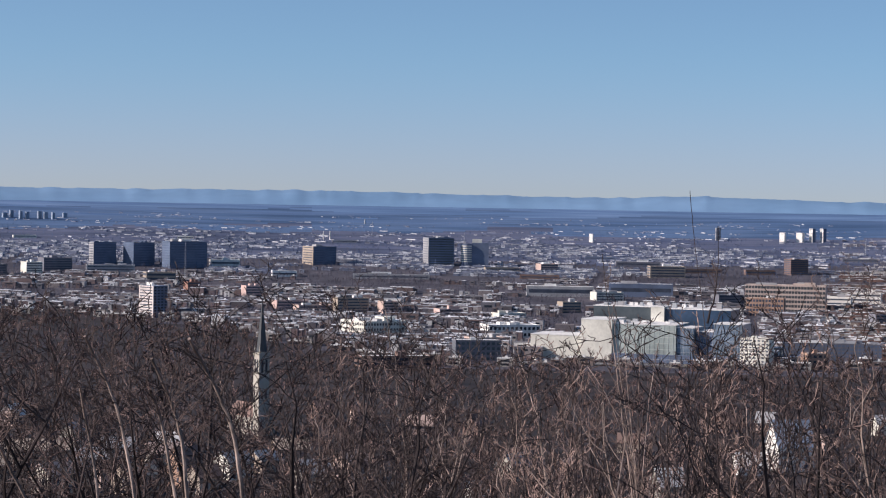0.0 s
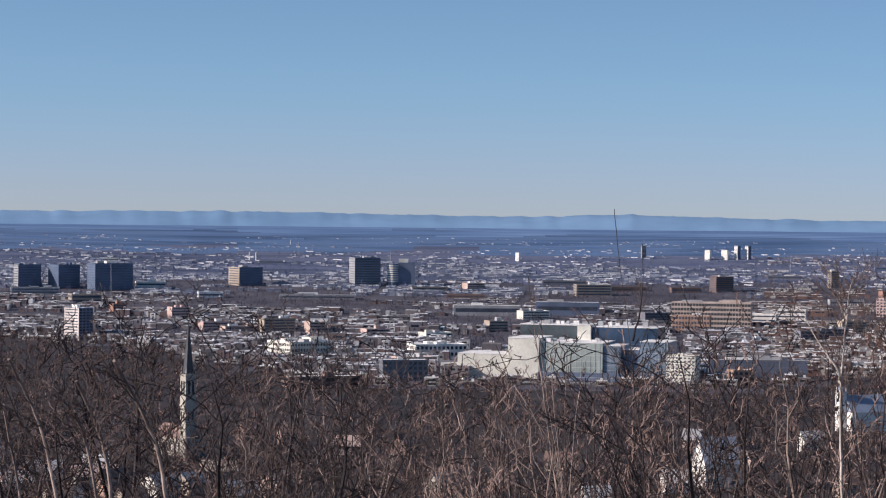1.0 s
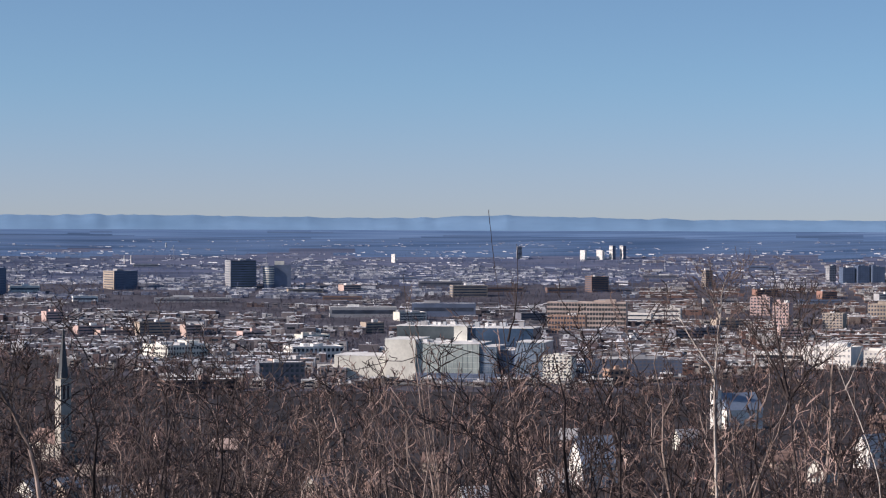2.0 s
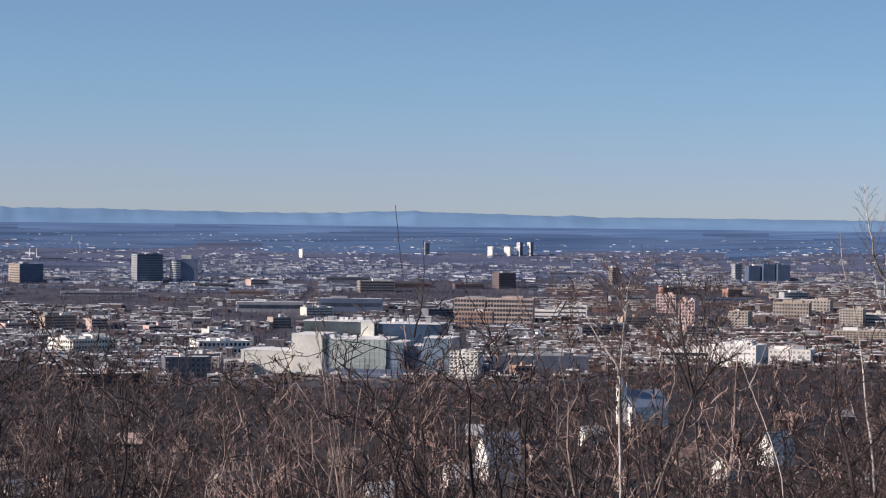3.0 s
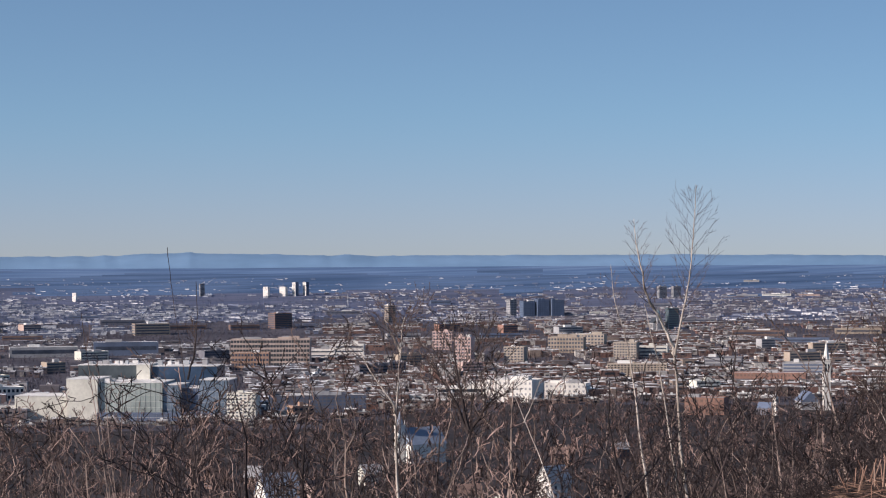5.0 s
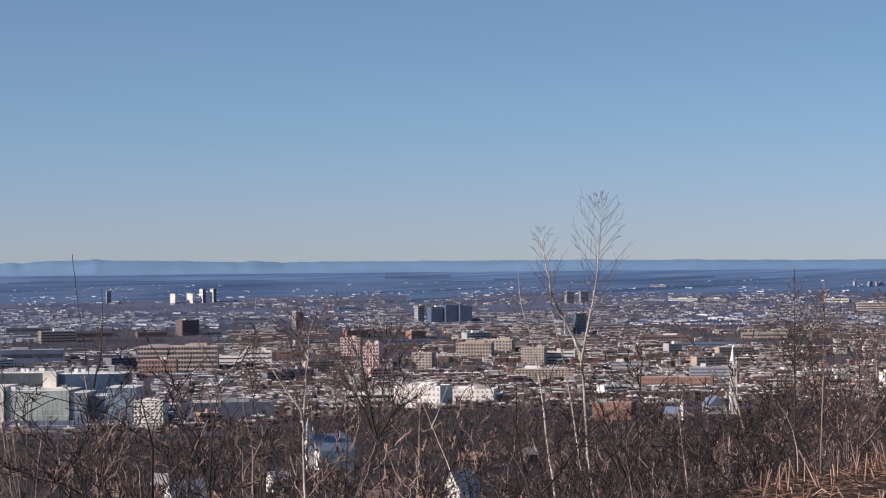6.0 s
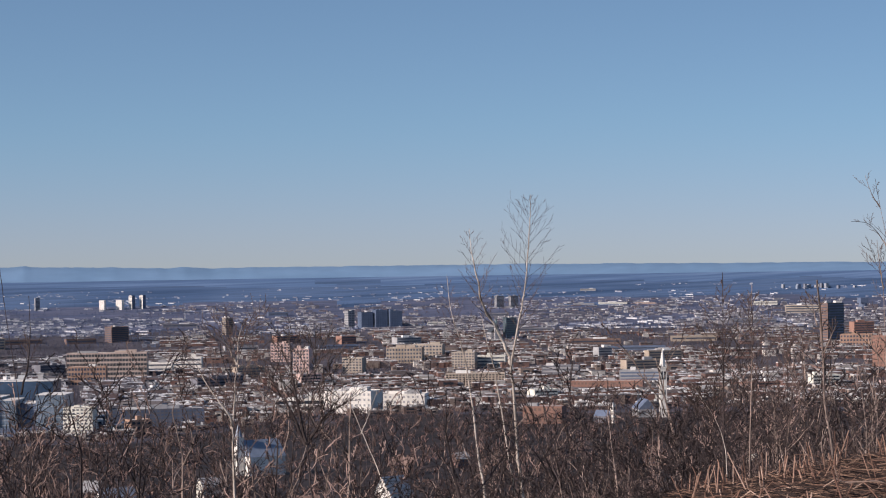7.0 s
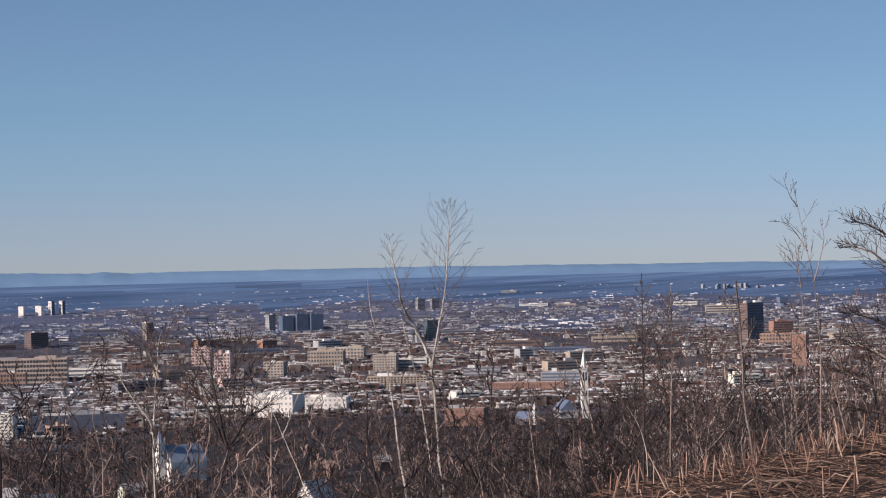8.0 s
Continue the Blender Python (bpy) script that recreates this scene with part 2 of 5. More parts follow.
class Geo:
    """Vertices and faces of one mesh, gathered piece by piece."""

    def __init__(self):
        self.v, self.f, self.m = [], [], []

    def add(self, verts, faces, slot=0):
        n = len(self.v)
        self.v.extend(verts)
        self.f.extend(tuple(i + n for i in f) for f in faces)
        self.m.extend([slot] * len(faces))

    def box(self, x0, x1, y0, y1, z0, z1, slot=0, turn=0.0, at=(0, 0)):
        c, s = math.cos(turn), math.sin(turn)
        p = [(x0, y0), (x1, y0), (x1, y1), (x0, y1)]
        q = [(at[0] + x * c - y * s, at[1] + x * s + y * c) for x, y in p]
        self.add([(x, y, z) for z in (z0, z1) for x, y in q],
                 [(0, 1, 5, 4), (1, 2, 6, 5), (2, 3, 7, 6), (3, 0, 4, 7), (4, 5, 6, 7), (3, 2, 1, 0)], slot)

    def prism(self, x0, x1, y0, y1, z0, z1, slot=0, along="x"):
        """A gable roof with its ridge along x or y."""
        if along == "x":
            ym = (y0 + y1) / 2
            v = [(x0, y0, z0), (x1, y0, z0), (x1, y1, z0), (x0, y1, z0), (x0, ym, z1), (x1, ym, z1)]
            f = [(0, 1, 5, 4), (2, 3, 4, 5), (1, 2, 5), (3, 0, 4), (3, 2, 1, 0)]
        else:
            xm = (x0 + x1) / 2
            v = [(x0, y0, z0), (x1, y0, z0), (x1, y1, z0), (x0, y1, z0), (xm, y0, z1), (xm, y1, z1)]
            f = [(1, 2, 5, 4), (3, 0, 4, 5), (0, 1, 4), (2, 3, 5), (3, 2, 1, 0)]
        self.add(v, f, slot)

    def cone(self, x, y, z0, z1, r0, r1, n=12, slot=0):
        v = [(x + r * math.cos(2 * math.pi * i / n), y + r * math.sin(2 * math.pi * i / n), z) for z, r in ((z0, r0), (z1, r1)) for i in range(n)]
        self.add(v, [(i, (i + 1) % n, n + (i + 1) % n, n + i) for i in range(n)] + [tuple(range(n, 2 * n)), tuple(range(n - 1, -1, -1))], slot)

    def tube(self, path, radii, n=4, slot=0):
        """A tapered tube along a path of points."""
        rings = []
        for i, p in enumerate(path):
            d = path[min(i + 1, len(path) - 1)] - path[max(i - 1, 0)]
            if d.length < 1e-6:
                d = Vector((0, 0, 1))
            d.normalize()
            a = d.cross(Vector((0.31, 0.95, 0.05)))
            a.normalize()
            b = d.cross(a)
            rings.append([p + (a * math.cos(6.2832 * k / n) + b * math.sin(6.2832 * k / n)) * radii[i] for k in range(n)])
        v = [tuple(q) for ring in rings for q in ring]
        f = [(i * n + k, i * n + (k + 1) % n, (i + 1) * n + (k + 1) % n, (i + 1) * n + k) for i in range(len(path) - 1) for k in range(n)]
        f.append(tuple(range(len(v) - n, len(v))))
        self.add(v, f, slot)

    def mesh(self, name, *mats):
        me = bpy.data.meshes.new(name)
        me.from_pydata(self.v, [], self.f)
        for m in mats:
            me.materials.append(m)
        if any(self.m):
            me.polygons.foreach_set("material_index", self.m)
        me.update()
        return me


def thing(name, place, turn=0.0):
    ob = new(name)
    ob.empty_display_size = 0.5
    ob.location, ob.rotation_euler = place, (0, 0, turn)
    return ob


def part(name, g, mat, parent, label=""):
    mats = mat if isinstance(mat, (list, tuple)) else [mat]
    ob = new(name, g.mesh(name, *mats))
    ob.parent = parent
    return tagged(ob, label)


UNIT = {}


def unit(name, mat, parent, size, at, turn=0.0, label=""):
    """A small box part on a mesh shared by all of its material; size in metres, at: centre."""
    if mat.name not in UNIT:
        g = Geo()
        g.box(-0.5, 0.5, -0.5, 0.5, -0.5, 0.5)
        UNIT[mat.name] = g.mesh("box_" + mat.name, mat)
    ob = new(name, UNIT[mat.name])
    ob.parent, ob.scale, ob.location, ob.rotation_euler = parent, size, at, (0, 0, turn)
    return tagged(ob, label)


# ---- ground, plain and hills ----
def build_ground():
    radii = [0, 3, 6, 9, 12, 15, 17, 19, 20, 21, 23, 26, 30, 36, 45, 60, 80, 100, 130, 165, 200, 260, 330, 400, 500, 600, 700, 850, 1000, 1200, 1400, 1600, 1800, 2000, 2100, 2200, 2300, 2400, 2500,
             2600, 2900, 3100, 3300] + list(range(3500, 4481, 20)) + [4490]
    angles = [a * 0.5 for a in range(-28, 68)] + list(range(34, 346, 6))
    g = Geo()
    n = len(angles)
    for r in radii:
        for a in angles:
            p = spot(a, r)
            if 5 < r < 900:
                p.z += noise.noise((p.x * 0.06, p.y * 0.06, 3.0)) * min(1.2, r * 0.012)
            g.v.append(tuple(p))
    for i, r in enumerate(radii[:-1]):
        for k in range(n):
            k2 = (k + 1) % n
            q = r + 130 * noise.noise((angles[k] * 0.35, r * 0.012, 8.0))  # the plain's haze-tinted belts, bluer further out, interlock in long tongues
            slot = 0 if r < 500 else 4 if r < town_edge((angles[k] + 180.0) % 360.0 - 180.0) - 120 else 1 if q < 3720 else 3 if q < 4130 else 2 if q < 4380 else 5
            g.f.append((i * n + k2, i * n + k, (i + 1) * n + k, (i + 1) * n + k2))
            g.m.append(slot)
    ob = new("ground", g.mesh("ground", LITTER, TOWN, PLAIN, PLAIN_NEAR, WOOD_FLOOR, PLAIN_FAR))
    tagged(ob, "leaf-strewn hillside running down to a flat city plain", "ground", kind="structure")


def ridge(name, r, base, height, wave, seed, mat, label):
    """A rolling ridge all round, with a true back slope."""
    g = Geo()
    angles = [a * 0.1 for a in range(-160, 360)] + list(range(36, 344, 4))
    n = len(angles)
    for a in angles:
        e = 0.5 * noise.fractal((math.sin(radians(a)) * wave, math.cos(radians(a)) * wave, seed), 0.7, 2.2, 6)
        e += 0.4 * noise.noise((a * 1.3, seed, 0.0)) + 0.4 * noise.noise((a * 3.1, 4.0, seed)) + 0.2 * noise.noise((a * 7.3, 1.0, seed))
        top = height * (1 + 0.17 * e) * float(np.interp(a, (-20, -2.6, 3.6, 6, 10, 20, 27, 40), (1.0, 1.04, 1.0, 1.13, 0.88, 0.78, 0.63, 0.6)))
        for rr, z in ((r, base), (r + 60, base + top * 0.55), (r + 120, base + top), (r + 260, base - 10)):
            g.v.append(tuple(spot(a, rr, z)))
    for k in range(n):
        k2 = (k + 1) % n
        for j in range(3):
            g.f.append((k2 * 4 + j, k * 4 + j, k * 4 + j + 1, k2 * 4 + j + 1))
            g.m.append(0)
    me = g.mesh(name, mat)
    me.polygons.foreach_set("use_smooth", [True] * len(me.polygons))
    tagged(new(name, me), label, "hills", kind="structure")


build_ground()
ridge("backdrop", 4480, 112.0, 25.2, 9.0, 2.0, HILL_FAR, "low wooded hills along the far horizon, painted haze-blue")


# ---- buildings ----
GRID = 0.62  # the street grid stands askew to the view
SIGHT = []  # buildings that the woods leave in sight: bearing, distance, half width
FOOT = []  # footprints that the town's houses keep clear of


def building(name, label, az, r, w, h, depth, wall, turn=GRID, floors=6, bays=0, glass=GLASS, roof=ROOF_PALE, band=0.5, pent=1, side=True, group="", end=None, wide=0.58):
    """A flat-roofed building: body, parapet, roof, windows storey by storey (bands, or single ones in bays), plant
    rooms; end: one side painted in its sunlit tone.
    """
    s = fold_scale(r)
    # distant panes take the lighter glass that has haze in its colour
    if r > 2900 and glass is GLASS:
        glass = GLASS_HAZED
    FOOT.append((spot(az, r), max(w, depth) * 0.62))
    ob = thing(name, spot(az, r), radians(-az) + turn)
    g = Geo()
    g.box(-w / 2, w / 2, -depth / 2, depth / 2, -4 * s, h)
    part("wall", g, wall, ob)
    # the sunward side's brightness is painted on as a panel of another colour
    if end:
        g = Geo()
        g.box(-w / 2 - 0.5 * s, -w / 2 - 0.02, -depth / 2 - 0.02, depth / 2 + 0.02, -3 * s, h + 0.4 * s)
        part("end_wall", g, end, ob, "end wall in a painted sunlit tone")
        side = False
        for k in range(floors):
            unit("window_band", GLASS_HAZED, ob, (0.2 * s, depth * 0.86, h / floors * 0.34), (-w / 2 - 0.5 * s, 0, h / floors * (k + 0.55)))
    g = Geo()
    t, up = 0.45 * s, 0.9 * s
    for x0, x1, y0, y1 in ((-w / 2, w / 2, -depth / 2, -depth / 2 + t), (-w / 2, w / 2, depth / 2 - t, depth / 2),
                           (-w / 2, -w / 2 + t, -depth / 2 + t, depth / 2 - t), (w / 2 - t, w / 2, -depth / 2 + t, depth / 2 - t)):
        g.box(x0, x1, y0, y1, h, h + up)
    part("parapet", g, wall, ob)
    g = Geo()
    g.box(-w / 2 + t, w / 2 - t, -depth / 2 + t, depth / 2 - t, h, h + 0.3 * s)
    part("roof", g, roof, ob)
    rng = random.Random(int(az * 100) + int(r))
    for _ in range(pent):
        pw, pd, ph = w * rng.uniform(0.12, 0.3), depth * rng.uniform(0.2, 0.4), 3.2 * s * rng.uniform(0.7, 1.3)
        px, py = rng.uniform(-0.3, 0.3) * w, rng.uniform(-0.25, 0.25) * depth
        g = Geo()
        g.box(px - pw / 2, px + pw / 2, py - pd / 2, py + pd / 2, h + 0.3 * s, h + 0.3 * s + ph)
        part("plant_room", g, rng.choice((wall, GREY, ROOF_PALE)), ob)
    step = h / floors
    for k in range(floors):
        z = step * (k + 0.55)
        faces = [((0, -depth / 2), w, 0.0)] + ([((-w / 2, 0), depth, math.pi / 2)] if side else [])
        for (cx, cy), span, a in faces:
            if bays:
                nb = max(2, round(bays * span / w))
                for b in range(nb):
                    off = span * ((b + 0.5) / nb - 0.5)
                    at = (cx + off, cy, z) if a == 0 else (cx, cy + off, z)
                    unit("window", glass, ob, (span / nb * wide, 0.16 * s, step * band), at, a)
            else:
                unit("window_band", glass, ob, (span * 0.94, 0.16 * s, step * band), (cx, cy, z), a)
    return tagged(ob, label, "building", group)


# tower walls and panes kept close in tone, haze painted over their contrast
building("office_tower", "slab office tower, one side painted in a sunlit tone, dark curtain wall", -7.71, 3575, 36, 32, 13, GLASS_DARK, 0.5, 9, glass=SLATE, roof=ROOF_GREY, end=GREY, group="dark office towers")
building("office_tower", "square dark glass office tower with a greenish side", -6.90, 3580, 36, 32, 26, GLASS_DARK, 0.6, 9, glass=SLATE, roof=ROOF_GREY, pent=2, group="dark office towers")
building("office_tower", "broad dark blue office block", -5.87, 3560, 58, 36, 26, GLASS_DARK, 0.45, 10, glass=SLATE, roof=ROOF_GREY, pent=2, group="dark office towers")
building("office_block", "office block, sunlit end painted tan on a dark body, beside low brick sheds", -2.81, 3640, 38, 25, 32, SLATE, 0.5, 7, glass=GLASS_DARK, roof=ROOF_GREY, end=TAN)
building("office_tower", "tall slab tower, end painted in a sunlit tone, dark blue face", -0.10, 3653, 38, 39, 34, SLATE, 0.24, 11, glass=GLASS_MID, roof=ROOF_GREY, pent=2, end=GREY)
building("apartment_tower", "white apartment tower with balconies, its shaded side painted dark", -6.56, 2728, 18, 34, 27, SLATE, 0.6, 11, bays=4, end=BLUSH)
building("warehouse", "long low warehouse with a tan roof", -6.43, 3361, 40, 11, 24, TAN, 0.2, 2, roof=TAN)
building("factory", "cream factory with ribbon windows and a shaded flank", -1.55, 2350, 46, 19, 44, CREAM, 0.55, 4, bays=15, pent=4, band=0.45)
building("low_block", "low brick block with a flat roof", -1.08, 2018, 60, 8, 20, BROWN, 0.3, 2)
building("low_block", "white low block with square windows", 1.56, 2453, 52, 12, 30, WHITE, 0.3, 2, bays=12, pent=3)
building("apartment_block", "dark glazed block with rows of blue panes", 0.80, 2100, 38, 17, 22, BLUE_GREY, 0.15, 4, bays=9, glass=GLASS_MID, band=0.55)
building("apartment_slab", "long grey-blue apartment slab in shade behind bare trees", 8.85, 2200, 84, 15, 16, BLUE_GREY, 0.12, 5, bays=24, glass=SLATE, roof=ROOF_PALE, band=0.5, pent=4)
building("brick_block", "orange brick block with a white roof", 8.46, 2085, 18, 13, 16, ORANGE, 0.35, 3, bays=4, pent=1)
building("low_block", "white low shed beside the rail yard", 2.25, 2068, 9, 5, 7, WHITE, 0.3, 1, band=0.3, pent=0)
building("apartment_block", "white apartment block with stacked balconies", 7.17, 2105, 25, 23, 14, CREAM, -0.3, 8, bays=7, glass=GLASS_HAZED, band=0.42)
building("brick_mill", "long pink brick mill with rows of windows", 7.80, 3060, 96, 33, 24, MILL, -0.10, 6, bays=26, glass=COPPER, band=0.56, pent=5, wide=0.84)
building("brick_wing", "orange brick wing in front of a long mill", 7.35, 2985, 44, 22, 20, ORANGE, -0.12, 4, bays=12, wide=0.7)
building("hall", "long low hall with a pale roof edge", 2.68, 3234, 86, 12, 30, GREY, 0.05, 1, band=0.4, roof=ROOF_PALE)
building("hall", "long dark blue hall with a pale roof edge", 4.52, 3249, 82, 16, 30, SLATE, 0.02, 1, band=0.3, roof=ROOF_PALE)
building("office_block", "tan brick block with a dark tower end", 5.09, 3534, 50, 15, 22, TAN, 0.2, 4)
for az, r, w, h in ((7.70, 4073, 10, 15), (8.09, 4078, 12, 14.5), (3.38, 4020, 7, 13)):
    building("apartment_tower", "white apartment tower standing out of the plain", az, r, w, h, w * 0.5, WHITE, -0.65, 10, band=0.1, pent=0, group="white towers")
for az, r in ((8.36, 4081), (8.60, 4084)):
    building("apartment_tower", "tall slim tower, lit side painted white and shaded face painted dark", az, r, 6, 21.5, 9, SLATE, 0.62, 10, band=0.2, pent=0, end=WHITE, group="white towers")
building("apartment_tower", "grey apartment tower standing out of the plain", 6.24, 4079, 7.5, 20, 6, GREY, 0.3, 10)
building("apartment_block", "dark twin apartment block", 8.01, 3614, 28, 21, 20, BROWN, 0.5, 8, pent=2)
for az, w, h in ((13.64, 18, 23), (13.97, 18, 25.5), (14.30, 19, 24.5)):
    building("apartment_tower", "dark blue apartment tower in a linked row of three", az, 3756, w, h, 20, GLASS_DARK, 0.30, 9, bays=5, glass=SLATE, pent=2, roof=ROOF_GREY, group="linked towers")
building("apartment_tower", "pale end tower of a linked row", 13.28, 3780, 11, 23, 12, GREY, 0.5, 9, bays=4)
building("apartment_block", "pink brick apartment block in full sun", 12.21, 3069, 20, 33, 20, PINK, -0.25, 8, bays=5, pent=2)
building("apartment_block", "pink brick block behind bare trees", 11.73, 3293, 26, 23, 18, PINK, -0.2, 6, bays=6)
building("apartment_block", "yellow brick walk-up block", 13.37, 3083, 25, 20, 20, YELLOW, -0.25, 6, bays=6)
building("school", "large tan stone school with rows of windows", 14.54, 3243, 46, 19, 24, TAN, -0.15, 4, bays=12, pent=3)
building("apartment_block", "yellow brick apartment block", 15.89, 3146, 29, 20, 20, YELLOW, -0.2, 6, bays=8)
building("apartment_slab", "wide brown apartment slab with balconies", 16.14, 2792, 66, 15, 18, TAN, -0.08, 6, bays=18)
building("low_block", "white industrial block with a lit end wall", 13.35, 2353, 46, 20, 34, WHITE, -0.35, 4, bays=11, glass=GREY, band=0.42, pent=8, wide=0.45)
building("low_block", "white low industrial block with plant rooms", 12.25, 2385, 55, 12, 30, WHITE, -0.1, 2, pent=4)
building("low_block", "white rendered block with flat roof", 14.55, 2400, 40, 14, 24, WHITE, -0.2, 3, bays=9, glass=GREY, band=0.42, pent=5, wide=0.45)
building("brick_block", "red brick block among bare trees", 17.70, 2165, 34, 14, 22, RED, -0.2, 3, bays=8, glass=BROWN, roof=ROOF_GREY)
building("tower_block", "slim tan tower block", 10.51, 3690, 12, 24, 12, TAN, 0.5, 9)
building("office_tower", "dark brown office tower with its sunlit edge painted on", 24.21, 3476, 27, 52, 18, GLASS_MID, 0.65, 14, glass=SLATE, roof=ROOF_GREY, pent=2, end=BROWN)
building("warehouse", "long yellow warehouse beside a brown tower", 23.57, 3898, 54, 11, 24, YELLOW, -0.05, 3)
building("parking_garage", "open parking garage with grey floor bands", 19.90, 2752, 46, 18, 30, GREY, -0.05, 5, glass=SLATE, roof=ROOF_GREY)
building("office_block", "grey concrete office block with dark window bands", 18.08, 2944, 44, 16, 24, BLUE_GREY, -0.05, 4, glass=GREY, roof=ROOF_GREY)
building("brick_block", "long red brick row block", 19.12, 2626, 76, 13, 20, RED, -0.08, 3, bays=20, glass=BROWN)
building("brick_block", "tall red brick block", 25.29, 3018, 17, 44, 18, RED, -0.2, 9, bays=4, glass=BROWN)
building("brick_block", "low orange brick block", 24.75, 3414, 42, 15, 20, ORANGE, -0.1, 3, bays=10)
building("warehouse", "long grey shed on the plain", 18.72, 4254, 26, 2.4, 12, ROOF_GREY, 0.0, 1, band=0.2)
building("apartment_tower", "grey twin tower on the plain", 16.70, 4024, 13, 18, 10, GREY, 0.4, 9, group="grey towers")
building("apartment_tower", "grey twin tower on the plain", 17.02, 4024, 13, 18, 10, GREY, 0.4, 9, group="grey towers")
building("office_tower", "green glass tower behind birches", 16.93, 3573, 16, 29, 12, GREEN, 0.4, 9)


def glazed_block(name, parent, x0, x1, y0, y1, z1, wall, mullions=0, floors=0, roof=ROOF_PALE, trim=STEEL):
    """One volume of a larger building, with its storey bands, mullions and pale roof edge as sub-parts."""
    g = Geo()
    g.box(x0, x1, y0, y1, -3, z1)
    body = part(name, g, wall, parent)
    g = Geo()
    g.box(x0 - 0.3, x1 + 0.3, y0 - 0.3, y1 + 0.3, z1, z1 + 0.6)
    part("roof", g, roof, body)
    for k in range(floors):
        unit("floor_band", trim, body, (x1 - x0, 0.3, 0.3), ((x0 + x1) / 2, y0 - 0.12, z1 * (k + 1) / (floors + 1)))
    for k in range(mullions):
        unit("mullion", trim, body, (0.16, 0.25, z1), (x0 + (x1 - x0) * (k + 0.5) / mullions, y0 - 0.15, z1 / 2))
    return body


def science_complex():
    """The large pale and glazed complex in the middle of the town."""
    base = spot(4.05, 2170)
    FOOT.append((spot(3.2, 2190), 48))
    FOOT.append((spot(4.6, 2215), 62))
    FOOT.append((spot(6.0, 2230), 48))
    for az in (2.2, 3.0, 3.8, 4.6, 5.4, 6.2):
        FOOT.append((spot(az, 2120), 32))
    ob = thing("science_complex", base, radians(-4.05 - 14.0))
    glazed_block("low_wing", ob, -72, -26, -26, 18, 19.5, CREAM, 0, 0)
    glazed_block("end_block", ob, -26, 1, -30, 20, 34, CREAM)
    glazed_block("glass_hall", ob, 1.2, 56, -27, 22, 31, GLASS_PALE, 13, 5, trim=PALE_PANEL)
    glazed_block("upper_block", ob, -30, 22, 26, 60, 43.5, GLASS_MID, 0, 2, trim=SLATE)
    glazed_block("stair_core", ob, 22.2, 34, 22.5, 60, 44, CREAM)
    glazed_block("blue_block", ob, 34.2, 92, 26, 62, 42.5, GLASS_BLUE, 0, 2, trim=SLATE)
    glazed_block("glass_wing", ob, 56.3, 71, -25, 10, 29, GLASS_SKY, 6, 6, trim=STEEL)
    glazed_block("link_wing", ob, 71.2, 87, -18, 16, 26, SLATE, 6, 4)
    glazed_block("glass_wing", ob, 87.2, 112, -22, 14, 33, GLASS_SKY, 10, 6, trim=STEEL)
    glazed_block("podium", ob, 4, 112, -44, -34, 6, SLATE, 16, 1, roof=SLATE)
    rng = random.Random(8)
    for k in range(16):
        unit("plant_unit", rng.choice((STEEL, ROOF_PALE, GREY)), ob, (rng.uniform(2, 6), rng.uniform(2, 5), rng.uniform(2, 5)), (rng.uniform(-26, 88), rng.uniform(32, 55), 45.2))
    for k in range(9):
        unit("plant_unit", rng.choice((STEEL, ROOF_PALE)), ob, (rng.uniform(2, 5), 3, rng.uniform(1.5, 3)), (rng.uniform(4, 54), rng.uniform(-20, 12), 32.8))
    tagged(ob, "large cream and glazed science complex with flat roofs", "building")
    lot = thing("rail_yard", spot(3.6, 2085), radians(-4))
    g = Geo()
    g.box(-75, 75, -18, 18, -1.0, 0.25)
    part("bed", g, DIRT, lot)
    for k in range(5):
        unit("track", STEEL, lot, (140, 0.4, 0.2), (0, -10 + 5 * k, 0.45))
    tagged(lot, "bare rail yard with dull steel tracks", "rail yard")


science_complex()


def round_tower():
    base = spot(0.73, 3654)
    FOOT.append((base, 24))
    ob = thing("round_tower", base, radians(-0.7))
    g = Geo()
    g.cone(-12, -6, -3, 31, 8.2, 8.2, 24)
    drum = part("drum", g, SLATE, ob)
    for k in range(8):
        g = Geo()
        g.cone(-12, -6, 5 + 3.2 * k, 6.5 + 3.2 * k, 8.5, 8.5, 24)
        part("floor_ring", g, CREAM, drum)
    g = Geo()
    g.box(-5, 20, -10, 14, -3, 33)
    part("tower_block", g, SLATE, ob)
    g = Geo()
    g.box(-4, 10, -8, 12, 33, 38)
    part("roof_block", g, CREAM, ob)
    g = Geo()
    g.tube([Vector((-16, 0, 30)), Vector((-16, 0, 47))], [0.5, 0.2], 5)
    part("mast", g, STEEL, ob)
    tagged(ob, "round tower ringed with cream floors against a dark block", "building")


round_tower()


